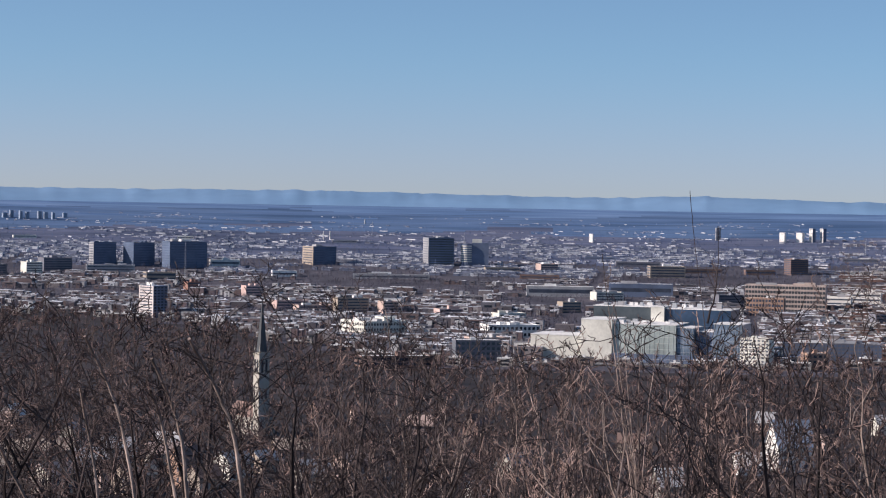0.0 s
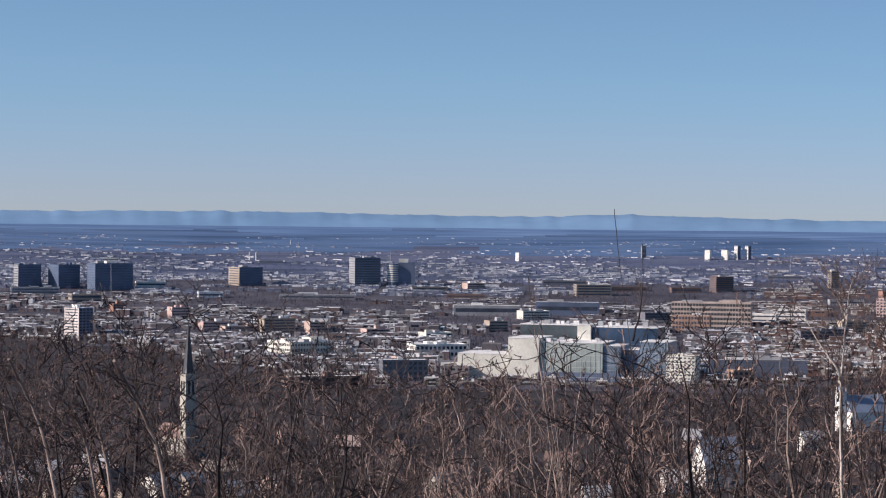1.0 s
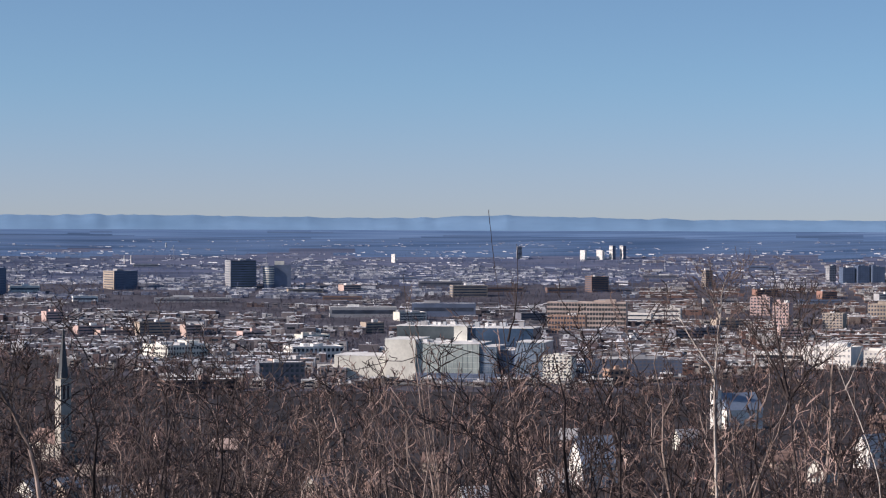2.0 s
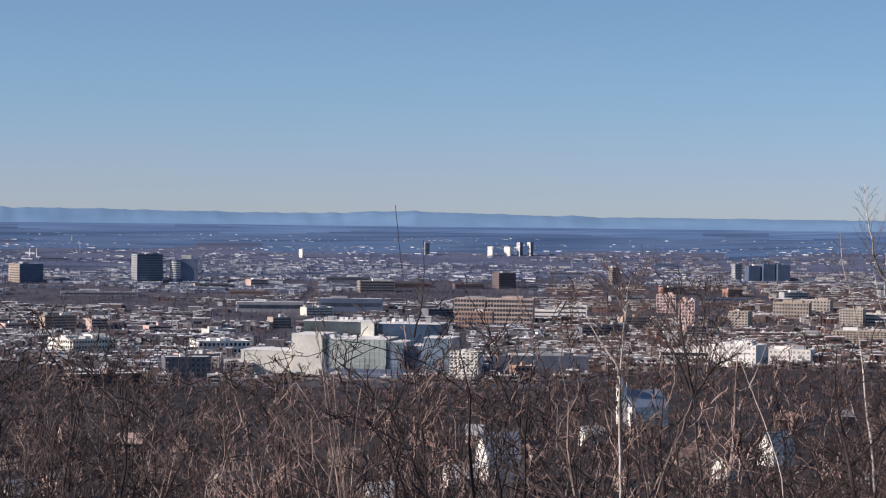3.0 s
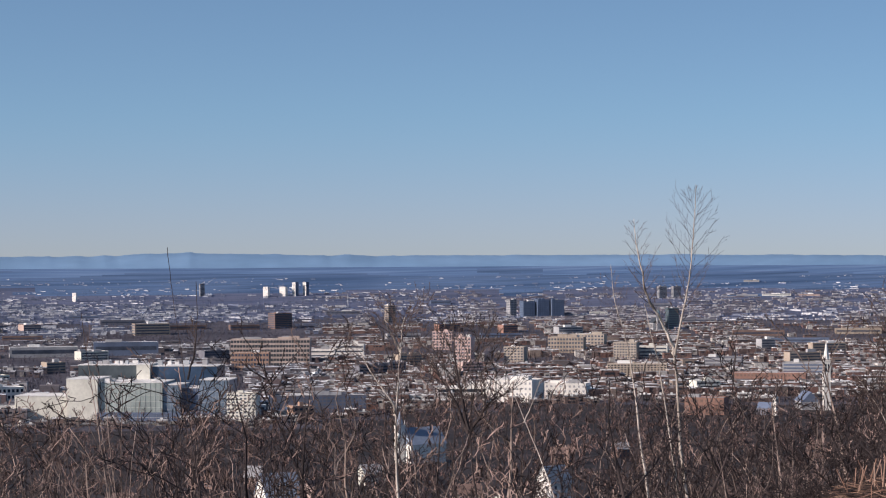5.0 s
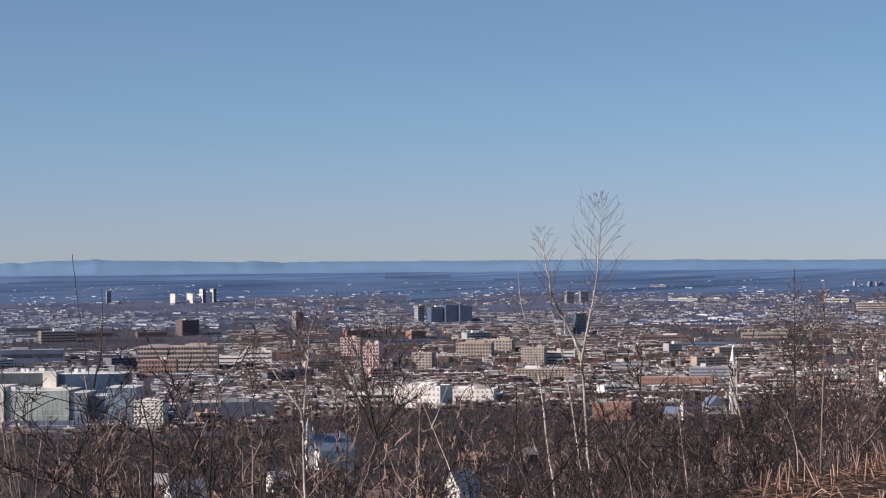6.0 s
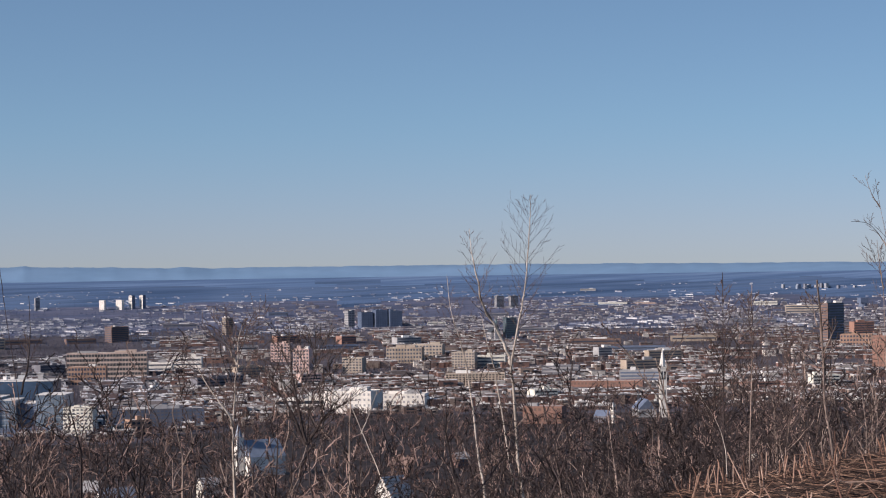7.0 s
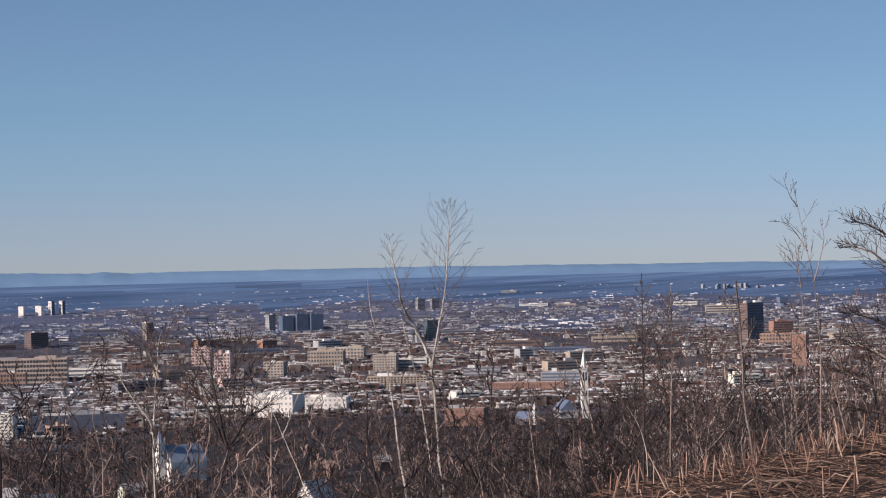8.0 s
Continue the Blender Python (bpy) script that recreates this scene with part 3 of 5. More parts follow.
def church(name, label, az, r, w, tower_h, spire_h, tower_mat, spire_mat, nave, roof_mat, wall_mat, turn=0.4, nave_x=0.0):
    """A church: belfry tower with corner pinnacles and openings, spire, and a gabled nave."""
    base = spot(az, r)
    FOOT.append((base, 26))
    SIGHT.append((az, r, w * 1.5))
    ob = thing(name, base, radians(-az) + turn)
    g = Geo()
    g.box(-w / 2, w / 2, -w / 2, w / 2, -3, tower_h)
    tower = part("tower", g, tower_mat, ob)
    for k in (0.35, 0.62, 0.98):
        g = Geo()
        g.box(-w / 2 - 0.3, w / 2 + 0.3, -w / 2 - 0.3, w / 2 + 0.3, tower_h * k, tower_h * k + 0.6)
        part("cornice", g, tower_mat, tower)
    for x, y, a in ((0, -w / 2, 0), (-w / 2, 0, math.pi / 2)):
        for s in (-0.2, 0.2):
            off = (x + s * w, y) if a == 0 else (x, y + s * w)
            unit("belfry_opening", GLASS, tower, (w * 0.2, 0.3, tower_h * 0.16), (*off, tower_h * 0.84), a)
            unit("tower_window", GLASS, tower, (w * 0.13, 0.3, tower_h * 0.1), (*off, tower_h * 0.5), a)
    for sx in (-1, 1):
        for sy in (-1, 1):
            g = Geo()
            g.cone(sx * w * 0.43, sy * w * 0.43, tower_h + 0.6, tower_h + w * 0.7, w * 0.09, 0.05, 6)
            part("pinnacle", g, tower_mat, tower)
    g = Geo()
    g.cone(0, 0, tower_h + 0.6, tower_h + spire_h, w * 0.48, 0.12, 8)
    part("spire", g, spire_mat, ob)
    nw, nl, nh = nave
    g = Geo()
    g.box(nave_x - nw / 2, nave_x + nw / 2, w / 2 + 0.1, w / 2 + nl, -3, nh)
    body = part("nave", g, wall_mat, ob)
    g = Geo()
    g.prism(nave_x - nw / 2 - 0.5, nave_x + nw / 2 + 0.5, w / 2 + 0.1, w / 2 + nl + 0.5, nh, nh + nw * 0.55, along="y")
    part("roof", g, roof_mat, body)
    for k in range(6):
        unit("nave_window", GLASS, body, (1.3, 0.3, nh * 0.5), (nave_x - nw / 2, w / 2 + nl * (k + 0.5) / 6, nh * 0.55), math.pi / 2)
    return tagged(ob, label, "church")


church("church", "stone church with a slim dark green spire", -4.09, 1300, 6.0, 43, 28, STONE, COPPER, (12, 30, 9), BROWN, STONE, 0.5, 4)
church("church", "white church steeple with a needle spire over a slate roof", 20.39, 2225, 6.0, 44, 17, WHITE, WHITE, (16, 34, 7), SLATE, GREY, 0.2, -13)
church("chapel", "small white turreted chapel with a blue metal roof", 10.72, 1590, 5.0, 24, 9, WHITE, BLUE_ROOF, (19, 26, 12), BLUE_ROOF, WHITE, -1.05, 0)
church("chapel", "small pale chapel with a pointed turret", 19.25, 2150, 3.0, 15, 6, WHITE, STEEL, (9, 16, 6), SLATE, BLUE_GREY, 0.9)
church("church", "grey-green twin-towered church behind birches", 16.62, 3560, 5, 22, 9, GREY, GREEN, (14, 20, 10), COPPER, GREY, 0.3)


def gabled_house(name, label, az, r, w, deep, eaves, ridge_h, wall, roof, turn):
    base = spot(az, r)
    FOOT.append((base, max(w, deep) * 0.7))
    if r < 2300 and name != "villa":
        SIGHT.append((az, r, w * 0.6))
    ob = thing(name, base, radians(-az) + turn)
    g = Geo()
    g.box(-w / 2, w / 2, -deep / 2, deep / 2, -4, eaves)
    g.prism(-w / 2, w / 2, -deep / 2, deep / 2, eaves, ridge_h - 0.3)
    wall_ob = part("wall", g, wall, ob)
    g = Geo()
    o, t = 0.6, 0.35
    for sgn in (-1, 1):
        y = sgn * (deep / 2 + o)
        zl = eaves - o * (ridge_h - eaves) / (deep / 2)
        v = [(-w / 2 - o, y, zl), (w / 2 + o, y, zl), (w / 2 + o, 0, ridge_h), (-w / 2 - o, 0, ridge_h)]
        v += [(a, b, c + t) for a, b, c in v]
        g.add(v, [(0, 1, 5, 4), (1, 2, 6, 5), (2, 3, 7, 6), (3, 0, 4, 7), (4, 5, 6, 7), (3, 2, 1, 0)])
    part("roof", g, roof, ob)
    for k in range(2):
        for x in (-0.3, 0.0, 0.3):
            unit("window", GLASS_HAZED, wall_ob, (w * 0.10, 0.2, eaves * 0.2), (x * w, -deep / 2, eaves * (0.3 + 0.42 * k)))
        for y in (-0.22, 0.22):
            unit("window", GLASS_HAZED, wall_ob, (deep * 0.10, 0.2, eaves * 0.2), (-w / 2, y * deep, eaves * (0.3 + 0.42 * k)), math.pi / 2)
    g = Geo()
    g.box(w * 0.22, w * 0.22 + 1.1, 0.6, 1.5, ridge_h - 2.2, ridge_h + 1.6)
    part("chimney", g, BROWN, ob)
    return tagged(ob, label, "house")


gabled_house("mansion", "white gabled mansion with a blue metal roof among bare trees", 7.95, 1150, 17, 18, 12, 23, WHITE, BLUE_ROOF, 0.35)
gabled_house("mansion", "white gabled house with a steel roof among bare trees", 14.23, 1290, 15, 12, 9, 17, WHITE, STEEL, 0.75)
gabled_house("mansion", "white side wing with a low roof", 7.05, 1120, 13, 9, 5, 10, WHITE, ROOF_PALE, 0.3)
gabled_house("house", "tan brick house on the wooded slope", -5.75, 1020, 12, 11, 10, 16, ORANGE, BROWN, 0.6)
gabled_house("house", "yellow stone house on the wooded slope", -5.35, 985, 11, 10, 7, 11, YELLOW, BROWN, 0.6)
gabled_house("house", "long tan house with a pale roof edge", -9.35, 1095, 40, 12, 9, 13, TAN, TAN, 0.1)
for n, (az, r, w, wall) in enumerate(((-9.9, 1030, 16, TAN), (-8.6, 985, 20, STONE), (-7.9, 1060, 14, ROSE), (-6.9, 980, 16, TAN), (-6.2, 1090, 18, STONE), (-4.7, 1050, 13, CREAM), (-3.4, 1120, 15, TAN), (-2.0, 1060, 12, ROSE), (-7.3, 1120, 15, CREAM))):
    gabled_house("house", "pale hillside house glimpsed through bare twigs", az, r, w, 11, 8, 12, wall, (TAN, ROSE, GREY)[n % 3], 0.2 + 0.5 * (n % 2))
gabled_house("house", "white cottage on the wooded slope", 0.85, 960, 6, 6, 5, 8, WHITE, GREY, 0.5)
gabled_house("house", "grey-roofed stone house on the wooded slope", -2.9, 1010, 13, 10, 7, 12, STONE, GREY, 0.4)


# masts, chimneys and tanks that stand out of the plain
def mast(name, label, az, r, high, width, mat, lattice=True):
    ob = thing(name, spot(az, r))
    g = Geo()
    if lattice:
        for sx, sy in ((-1, -1), (1, -1), (1, 1), (-1, 1)):
            g.tube([Vector((sx * width, sy * width, -1)), Vector((sx * width * 0.2, sy * width * 0.2, high))], [width * 0.16, width * 0.1], 4)
        for k in range(9):
            z = high * k / 9
            w = width * (1 - 0.8 * k / 9)
            g.box(-w, w, -w, w, z, z + width * 0.16)
    else:
        g.cone(0, 0, -1, high, width, width * 0.75, 12)
    part("shaft", g, mat, ob)
    g = Geo()
    g.box(-width * 0.8, width * 0.8, -width * 0.8, width * 0.8, high, high + width)
    part("head", g, mat, ob)
    return tagged(ob, label, "mast")


mast("lattice_mast", "grey lattice radio mast", -1.62, 4060, 21, 1.2, STEEL)
mast("lattice_mast", "tall grey lattice mast beside dark towers", -5.85, 3380, 62, 1.0, STEEL)
mast("chimney_stack", "white factory chimney stack", -2.73, 3990, 13, 0.9, WHITE, False)
mast("chimney_stack", "white factory chimney stack", -2.58, 3990, 13, 0.9, WHITE, False)
mast("water_tower", "pale water tower far out on the plain", -1.79, 4230, 7, 1.4, STEEL, False)
mast("lattice_mast", "thin grey mast above the suburb", 9.55, 3900, 22, 0.8, STEEL)
# far clusters: light blue walls and panes carry painted haze
rng = random.Random(31)
for k in range(14):
    az = rng.gauss(23.85, 0.5)
    building("tower_block", "small tower in a far cluster of towers", az, 4254 + rng.uniform(-20, 20), rng.uniform(3, 6), rng.uniform(3, 8), 5, rng.choice((GREY, HAZE_GREY, BLUE_ROOF, BLUE_GREY, GREY)), 0.7, 8, glass=BLUE_ROOF, roof=ROOF_GREY, band=0.3, pent=0, group="far cluster")
for k in range(8):
    az = -9.95 + 1.55 * k / 8 + rng.uniform(-0.05, 0.05)
    building("tower_block", "small grey tower far out on the plain", az, 4235 + rng.uniform(-15, 15), rng.uniform(4, 8), rng.uniform(6, 13), 6, HAZE_GREY, 0.4, 8, glass=BLUE_ROOF, band=0.3, pent=0, group="far grey cluster")
building("low_block", "white low block beside a long mill", 8.95, 3123, 34, 15, 20, WHITE, -0.1, 3, band=0.35)
building("low_block", "white banded low block behind bare trees", 9.60, 3173, 36, 17, 20, WHITE, -0.1, 3, band=0.35, pent=2)
for az, w, h, wall in ((18.62, 34, 1.7, GREY), (19.28, 46, 2.3, CREAM), (20.02, 32, 1.9, ROSE)):
    building("warehouse", "long pale shed far out on the plain", az, 4040 + 6 * h, w, h, 14, wall, 0.0, 1, band=0.25, pent=1, group="sheds on the plain")
building("warehouse", "white warehouse on the far plain", 22.72, 4014, 38, 5, 14, CREAM, 0.05, 1, band=0.25, pent=0)
building("warehouse", "white flat warehouse beside dark towers", -4.96, 3590, 42, 8, 18, WHITE, 0.1, 1, band=0.3, pent=1)
building("warehouse", "white flat warehouse behind the rows", -3.61, 3450, 34, 7, 18, ROOF_PALE, 0.1, 1, band=0.3, pent=1)
building("warehouse", "long pale industrial hall beside the railway", -1.17, 3440, 105, 5.5, 18, GREY, 0.03, 1, band=0.3, pent=2)
building("warehouse", "long pale industrial hall below dark towers", -7.54, 3491, 66, 8, 20, GREY, 0.06, 2, band=0.3, pent=2)
building("apartment_block", "beige apartment block with bays", 15.04, 3310, 44, 17, 20, YELLOW, -0.2, 4, bays=10)
building("apartment_block", "long pale block behind birches", 16.42, 3170, 46, 13, 20, CREAM, -0.1, 3, band=0.4)
mast("storage_tank", "white round storage tank", 24.34, 3935, 7, 6.5, WHITE, False)
mast("storage_tank", "dark round storage tank", 24.9, 3950, 8, 8, SLATE, False)
rng = random.Random(71)
for k in range(34):
    az, r = -11 + 40 * ((k * 0.61803 + 0.15) % 1), rng.uniform(3380, 3980)
    p = spot(az, r)
    long = rng.uniform(30, 80) * fold_scale(r) / 0.8
    if any((p.x - q.x) ** 2 + (p.y - q.y) ** 2 < (w + long * 0.5) ** 2 for q, w in FOOT):
        continue
    wall = rng.choice((GREY, SLATE, TAN, GREY, BROWN)) if r < 3650 else rng.choice((GREY, SLATE, BLUE_GREY, CREAM))
    building("warehouse", "long low flat-roofed warehouse among the houses", az, r, long, rng.uniform(3.5, 7) * fold_scale(r) / 0.8, 14, wall, rng.uniform(-0.05, 0.25), 1, roof=rng.choice((ROOF_PALE, ROOF_GREY, ROOF_GREY)),
             band=0.3, pent=rng.choice((0, 1)), side=False, group="warehouses")
# larger blocks scattered among the rows
rng = random.Random(57)
WALLS = [("rose brick", ROSE), ("grey-blue", BLUE_GREY), ("tan", TAN), ("grey", GREY), ("cream", CREAM), ("brown brick", BROWN), ("pink brick", PINK), ("red brick", RED)]
for k in range(64):
    az, r = -11 + 40 * ((k * 0.61803 + 0.3) % 1), 2180 + 1450 * rng.random() ** 0.9
    p = spot(az, r)
    if r < town_edge(az) + 60 or any((p.x - q.x) ** 2 + (p.y - q.y) ** 2 < (w + 22) ** 2 for q, w in FOOT):
        continue
    word, wall = rng.choice(WALLS)
    floors = rng.choice((2, 3, 3, 4, 5))
    building("town_block", f"flat-roofed {word} block with ribbon windows among the rows", az, r, rng.uniform(18, 46), floors * 3.3, rng.uniform(14, 22), wall, GRID - 0.2, floors, pent=rng.choice((1, 2)),
             roof=rng.choice((ROOF_PALE, ROOF_GREY)), band=0.4, side=False, group="blocks among the rows")
for az, r, q in ((-0.3, 3440, 45), (0.5, 3430, 50), (1.3, 3420, 50), (2.0, 3440, 45)):
    FOOT.append((spot(az, r), q))


# ---- the town's houses, row by row ----
def row_place(u, v):
    c, s = math.cos(ROW), math.sin(ROW)
    return u * c - v * s, u * s + v * c


ROW = -0.12


def clear_of(x, y, more=0.0):
    return not any((x - p.x) ** 2 + (y - p.y) ** 2 < (q + more) ** 2 for p, q in FOOT)


def wooded(x, y):
    """Parks and tree-filled yards lie in long strips between the rows."""
    return noise.noise((x * 0.0036, y * 0.0062, 7.0)) + 0.45 * noise.noise((x * 0.013, y * 0.019, 2.0))


def town(name, label, r0, r1, keep, wall, roof, seed, span, glass=GLASS):
    """Row upon row of flat-roofed houses, wall to wall between the cross streets."""
    rng = random.Random(seed)
    g = Geo()
    for iv in range(-90, 210):
        v = iv * 25.0 + (3.5 if iv % 2 else 0.0)
        u, storeys = -2600.0, 2
        while u < 4200:
            wide = rng.uniform(4.6, 7.4)
            u += wide
            if int(u / 9) % 7 == 0:
                storeys = rng.choice((2, 2, 3, 3))
            if not r0 - 30 < math.hypot(u, v) < r1 + 30:
                continue
            x, y = row_place(u, v)
            r, az = math.hypot(x, y), math.degrees(math.atan2(x, y))
            if not (max(r0, town_edge(az) + 30) < r < r1 and span[0] < az < span[1]) or rng.random() > keep * min(1.0, (4180 - r) / 320) or u % 210 < 16:
                continue
            if wooded(x, y) > rng.uniform(-0.1, 0.1) + float(np.interp(r, (2500, 3700), (0.2, 0.0))) + (0.16 if az > 9 else 0.0) or not clear_of(x, y):
                continue
            k = fold_scale(r)
            deep, high = rng.uniform(8.5, 12), 2.9 * storeys + rng.uniform(-0.2, 0.45)
            if rng.random() < 0.05:
                wide, deep, high = wide * 2.8, deep * 1.5, high * rng.uniform(0.8, 1.45)
            z = ground_z(r, az)
            flat = float(np.interp(r, (2900, 3600), (1.0, 0.5)))
            wide *= 1.7 - 0.7 * flat
            w2, d2, high = wide * max(k, 0.85) / 2, deep * k / 2, high * k * flat
            jog = rng.uniform(-0.35, 0.35)
            at = (x - jog * math.sin(ROW), y + jog * math.cos(ROW))
            g.box(-w2, w2, -d2, d2, z - 2, z + high, 0, ROW, at)
            g.box(-w2 - 0.1, w2 + 0.1, -d2 - 0.1, d2 + 0.1, z + high, z + high + 0.45 * k, 1, ROW, at)
            if rng.random() < 0.35:
                bx, by = rng.uniform(-0.5, 0.5) * w2, rng.uniform(-0.5, 0.5) * d2
                g.box(bx - 1.0 * k, bx + 1.0 * k, by - 1.3 * k, by + 1.3 * k, z + high + 0.45 * k, z + high + 2.2 * k, rng.choice((0, 1)), ROW, at)
            if rng.random() < 0.5:
                g.box(-w2 * 0.55, w2 * 0.55, -d2 - 0.08, -d2 + 0.05, z + high * 0.62, z + high * 0.82, 2, ROW, at)
                g.box(-w2 - 0.08, -w2 + 0.05, -d2 * 0.5, d2 * 0.5, z + high * 0.62, z + high * 0.82, 2, ROW, at)
    tagged(new(name, g.mesh(name, wall, roof, glass)), label, "houses", kind="stuff")


def sheds(name, label, r0, r1, count, seed):
    """Low sheds and houses strewn over the far plain, in drawn size."""
    rng = random.Random(seed)
    g = Geo()
    for _ in range(count):
        az, r = rng.uniform(-12.5, 29.5), r0 + (r1 - r0) * rng.random() ** 1.5
        p = spot(az, r)
        if noise.noise((az * 0.35, r * 0.016, 2.0)) < -0.02 or not clear_of(p.x, p.y):
            continue
        k = fold_scale(r) / 0.55
        w, d, h = rng.choice((2.5, 3.5, 5, 7, 10, 16)) * rng.uniform(0.7, 1.2) * k, rng.uniform(1.5, 3) * k, rng.choice((0.7, 0.9, 1.1, 1.5)) * k
        t = radians(-az) + rng.choice((-0.5, -0.4, -0.65))
        g.box(-w / 2, w / 2, -d / 2, d / 2, p.z - 1, p.z + h, 0, t, (p.x, p.y))
        g.box(-w / 2 - 0.05, w / 2 + 0.05, -d / 2 - 0.05, d / 2 + 0.05, p.z + h, p.z + h + 0.25 * k, 1, t, (p.x, p.y))
    tagged(new(name, g.mesh(name, FAR_WALL, FAR_ROOF)), label, "houses", kind="stuff")


town("town_houses", "dense rows of flat-roofed grey and brick houses with pale roofs", 2090, 3480, 0.93, HOUSE_WALL, HOUSE_ROOF_COOL, 5, (-12.5, 9.0))
town("town_houses", "dense rows of flat-roofed red brick houses with pale roofs", 2090, 3680, 0.95, HOUSE_WALL_RED, HOUSE_ROOF, 6, (9.0, 29.5))
town("far_houses", "rows of low haze-tinted houses with pale roofs on the plain", 3480, 4080, 0.9, FAR_WALL, FAR_ROOF, 7, (-12.5, 9.0), GLASS_HAZED)
town("far_houses", "rows of low haze-tinted houses with pale roofs on the plain", 3680, 4120, 0.95, FAR_WALL_WARM, FAR_ROOF_WARM, 8, (9.0, 29.5), GLASS_HAZED)
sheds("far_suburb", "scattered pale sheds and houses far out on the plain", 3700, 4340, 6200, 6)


# ---- bare trees of the streets and parks ----
def bare_clump(rng, high, spread, blades, stout=1.0):
    """A small bare tree: trunk and a spray of fine limbs."""
    v, f = [], []

    def blade(a, b, w):
        d = Vector((rng.uniform(-1, 1), rng.uniform(-1, 1), 0.1)).normalized() * w
        n = len(v)
        v.extend([tuple(a - d), tuple(a + d), tuple(b)])
        f.append((n, n + 1, n + 2))

    fork = high * rng.uniform(0.25, 0.4)
    blade(Vector((0, 0, -1.0)), Vector((0, 0, high * 0.75)), 0.20)
    limbs = max(4, blades // 7)
    for k in range(limbs):
        a, c = rng.uniform(0, 6.283), rng.uniform(0.0, 1.0)
        s = math.sqrt(1 - c * c) * spread * rng.uniform(0.5, 0.95)
        root = Vector((0, 0, fork + high * 0.25 * rng.random()))
        tip = Vector((math.cos(a) * s, math.sin(a) * s, high * (0.52 + 0.46 * c * rng.uniform(0.75, 1.0))))
        blade(root, tip, rng.uniform(0.10, 0.17) * stout)
        for _ in range(blades // limbs - 1):
            q = root.lerp(tip, rng.uniform(0.35, 0.95))
            d = Vector((rng.gauss(0, 0.6), rng.gauss(0, 0.6), rng.uniform(0.1, 1.0))) + (tip - root).normalized() * 0.5
            blade(q, q + d.normalized() * spread * rng.uniform(0.25, 0.5), rng.uniform(0.055, 0.10) * stout)
    return np.array(v), np.array(f)


def scatter_trees(name, label, mat, seed, count, r0, r1, blades, size, where=None, grow=1.0, park=False, span=(-12, 29), stout=1.0):
    rng = random.Random(seed)
    kinds = [bare_clump(rng, rng.uniform(8, 13) * size, rng.uniform(3, 5) * size, blades, stout) for _ in range(8)]
    vs, fs, n, made = [], [], 0, 0
    while made < count:
        az, r = rng.uniform(*span), math.sqrt(rng.uniform(r0 * r0, r1 * r1))
        made += 1
        p = spot(az, r)
        if where and not where(az, r, p):
            continue
        if not park and any((p.x - q.x) ** 2 + (p.y - q.y) ** 2 < (w * 0.8) ** 2 for q, w in FOOT):
            continue
        if any(abs(az - a) * 0.01745 * r < w and 0 < q - r < 60 for a, q, w in SIGHT) and rng.random() < 0.85:
            continue
        v, f = rng.choice(kinds)
        k, a = fold_scale(r) * rng.uniform(0.7, 1.25) * grow, rng.uniform(0, 6.283)
        m = np.array([[math.cos(a), -math.sin(a), 0], [math.sin(a), math.cos(a), 0], [0, 0, 1]]) * k
        vs.append(v @ m.T + np.array(p))
        fs.append(f + n)
        n += len(v)
    V, F = np.concatenate(vs), np.concatenate(fs)
    me = bpy.data.meshes.new(name)
    me.vertices.add(len(V)), me.loops.add(3 * len(F)), me.polygons.add(len(F))
    me.vertices.foreach_set("co", V.astype(np.float32).ravel())
    me.loops.foreach_set("vertex_index", F.astype(np.int32).ravel())
    me.polygons.foreach_set("loop_start", np.arange(0, 3 * len(F), 3, dtype=np.int32))
    me.materials.append(mat)
    me.update(calc_edges=True)
    tagged(new(name, me), label, "trees", kind="stuff")


scatter_trees("hillside_woods", "dense bare brown woods over the lower hillside", WOODS, 11, 8600, 850, 2800, 56, 1.12, lambda az, r, p: r < town_edge(az) + 20 + 70 * noise.noise((az * 1.3, 0.5, 0.0)) or (r < town_edge(az) + 260 and p.x * 5.13 % 1.0 < 0.32), stout=2.4)
scatter_trees("street_trees", "bare street trees between the houses", STREET_HAZED, 12, 7750, 1950, 4000, 26, 0.85, lambda az, r, p: wooded(p.x, p.y) > 0.04 or p.x * 7.3 % 1.0 < 0.42, span=(-12, 8.5), stout=1.6)
scatter_trees("street_trees", "bare street trees between the houses", STREET_BROWN, 22, 7750, 1950, 4000, 26, 0.85, lambda az, r, p: wooded(p.x, p.y) > 0.04 or p.x * 7.3 % 1.0 < 0.42, span=(8.5, 29), stout=1.6)
scatter_trees("plain_woods", "bare woods, painted haze-blue, in strips over the far plain", FAR_WOODS, 13, 8000, 3600, 4320, 12, 1.0, lambda az, r, p: noise.noise((az * 0.5, r * 0.02, 5.0)) > -0.1)
scatter_trees("yard_trees", "bare trees filling parks and yards between the rows", STREET_HAZED, 16, 8000, 2500, 3750, 15, 0.9, lambda az, r, p: wooded(p.x, p.y) > 0.0, span=(-12, 8.5), stout=2.4)
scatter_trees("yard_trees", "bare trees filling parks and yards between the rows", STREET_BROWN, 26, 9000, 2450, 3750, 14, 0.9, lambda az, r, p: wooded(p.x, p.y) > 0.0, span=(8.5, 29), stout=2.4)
scatter_trees("plain_trees", "dark bare trees between the far houses, tinted with haze-blue", MID_WOODS, 15, 9000, 3500, 4150, 10, 1.0, lambda az, r, p: wooded(p.x * 1.6, p.y * 2.2) > -0.15, stout=3.0)
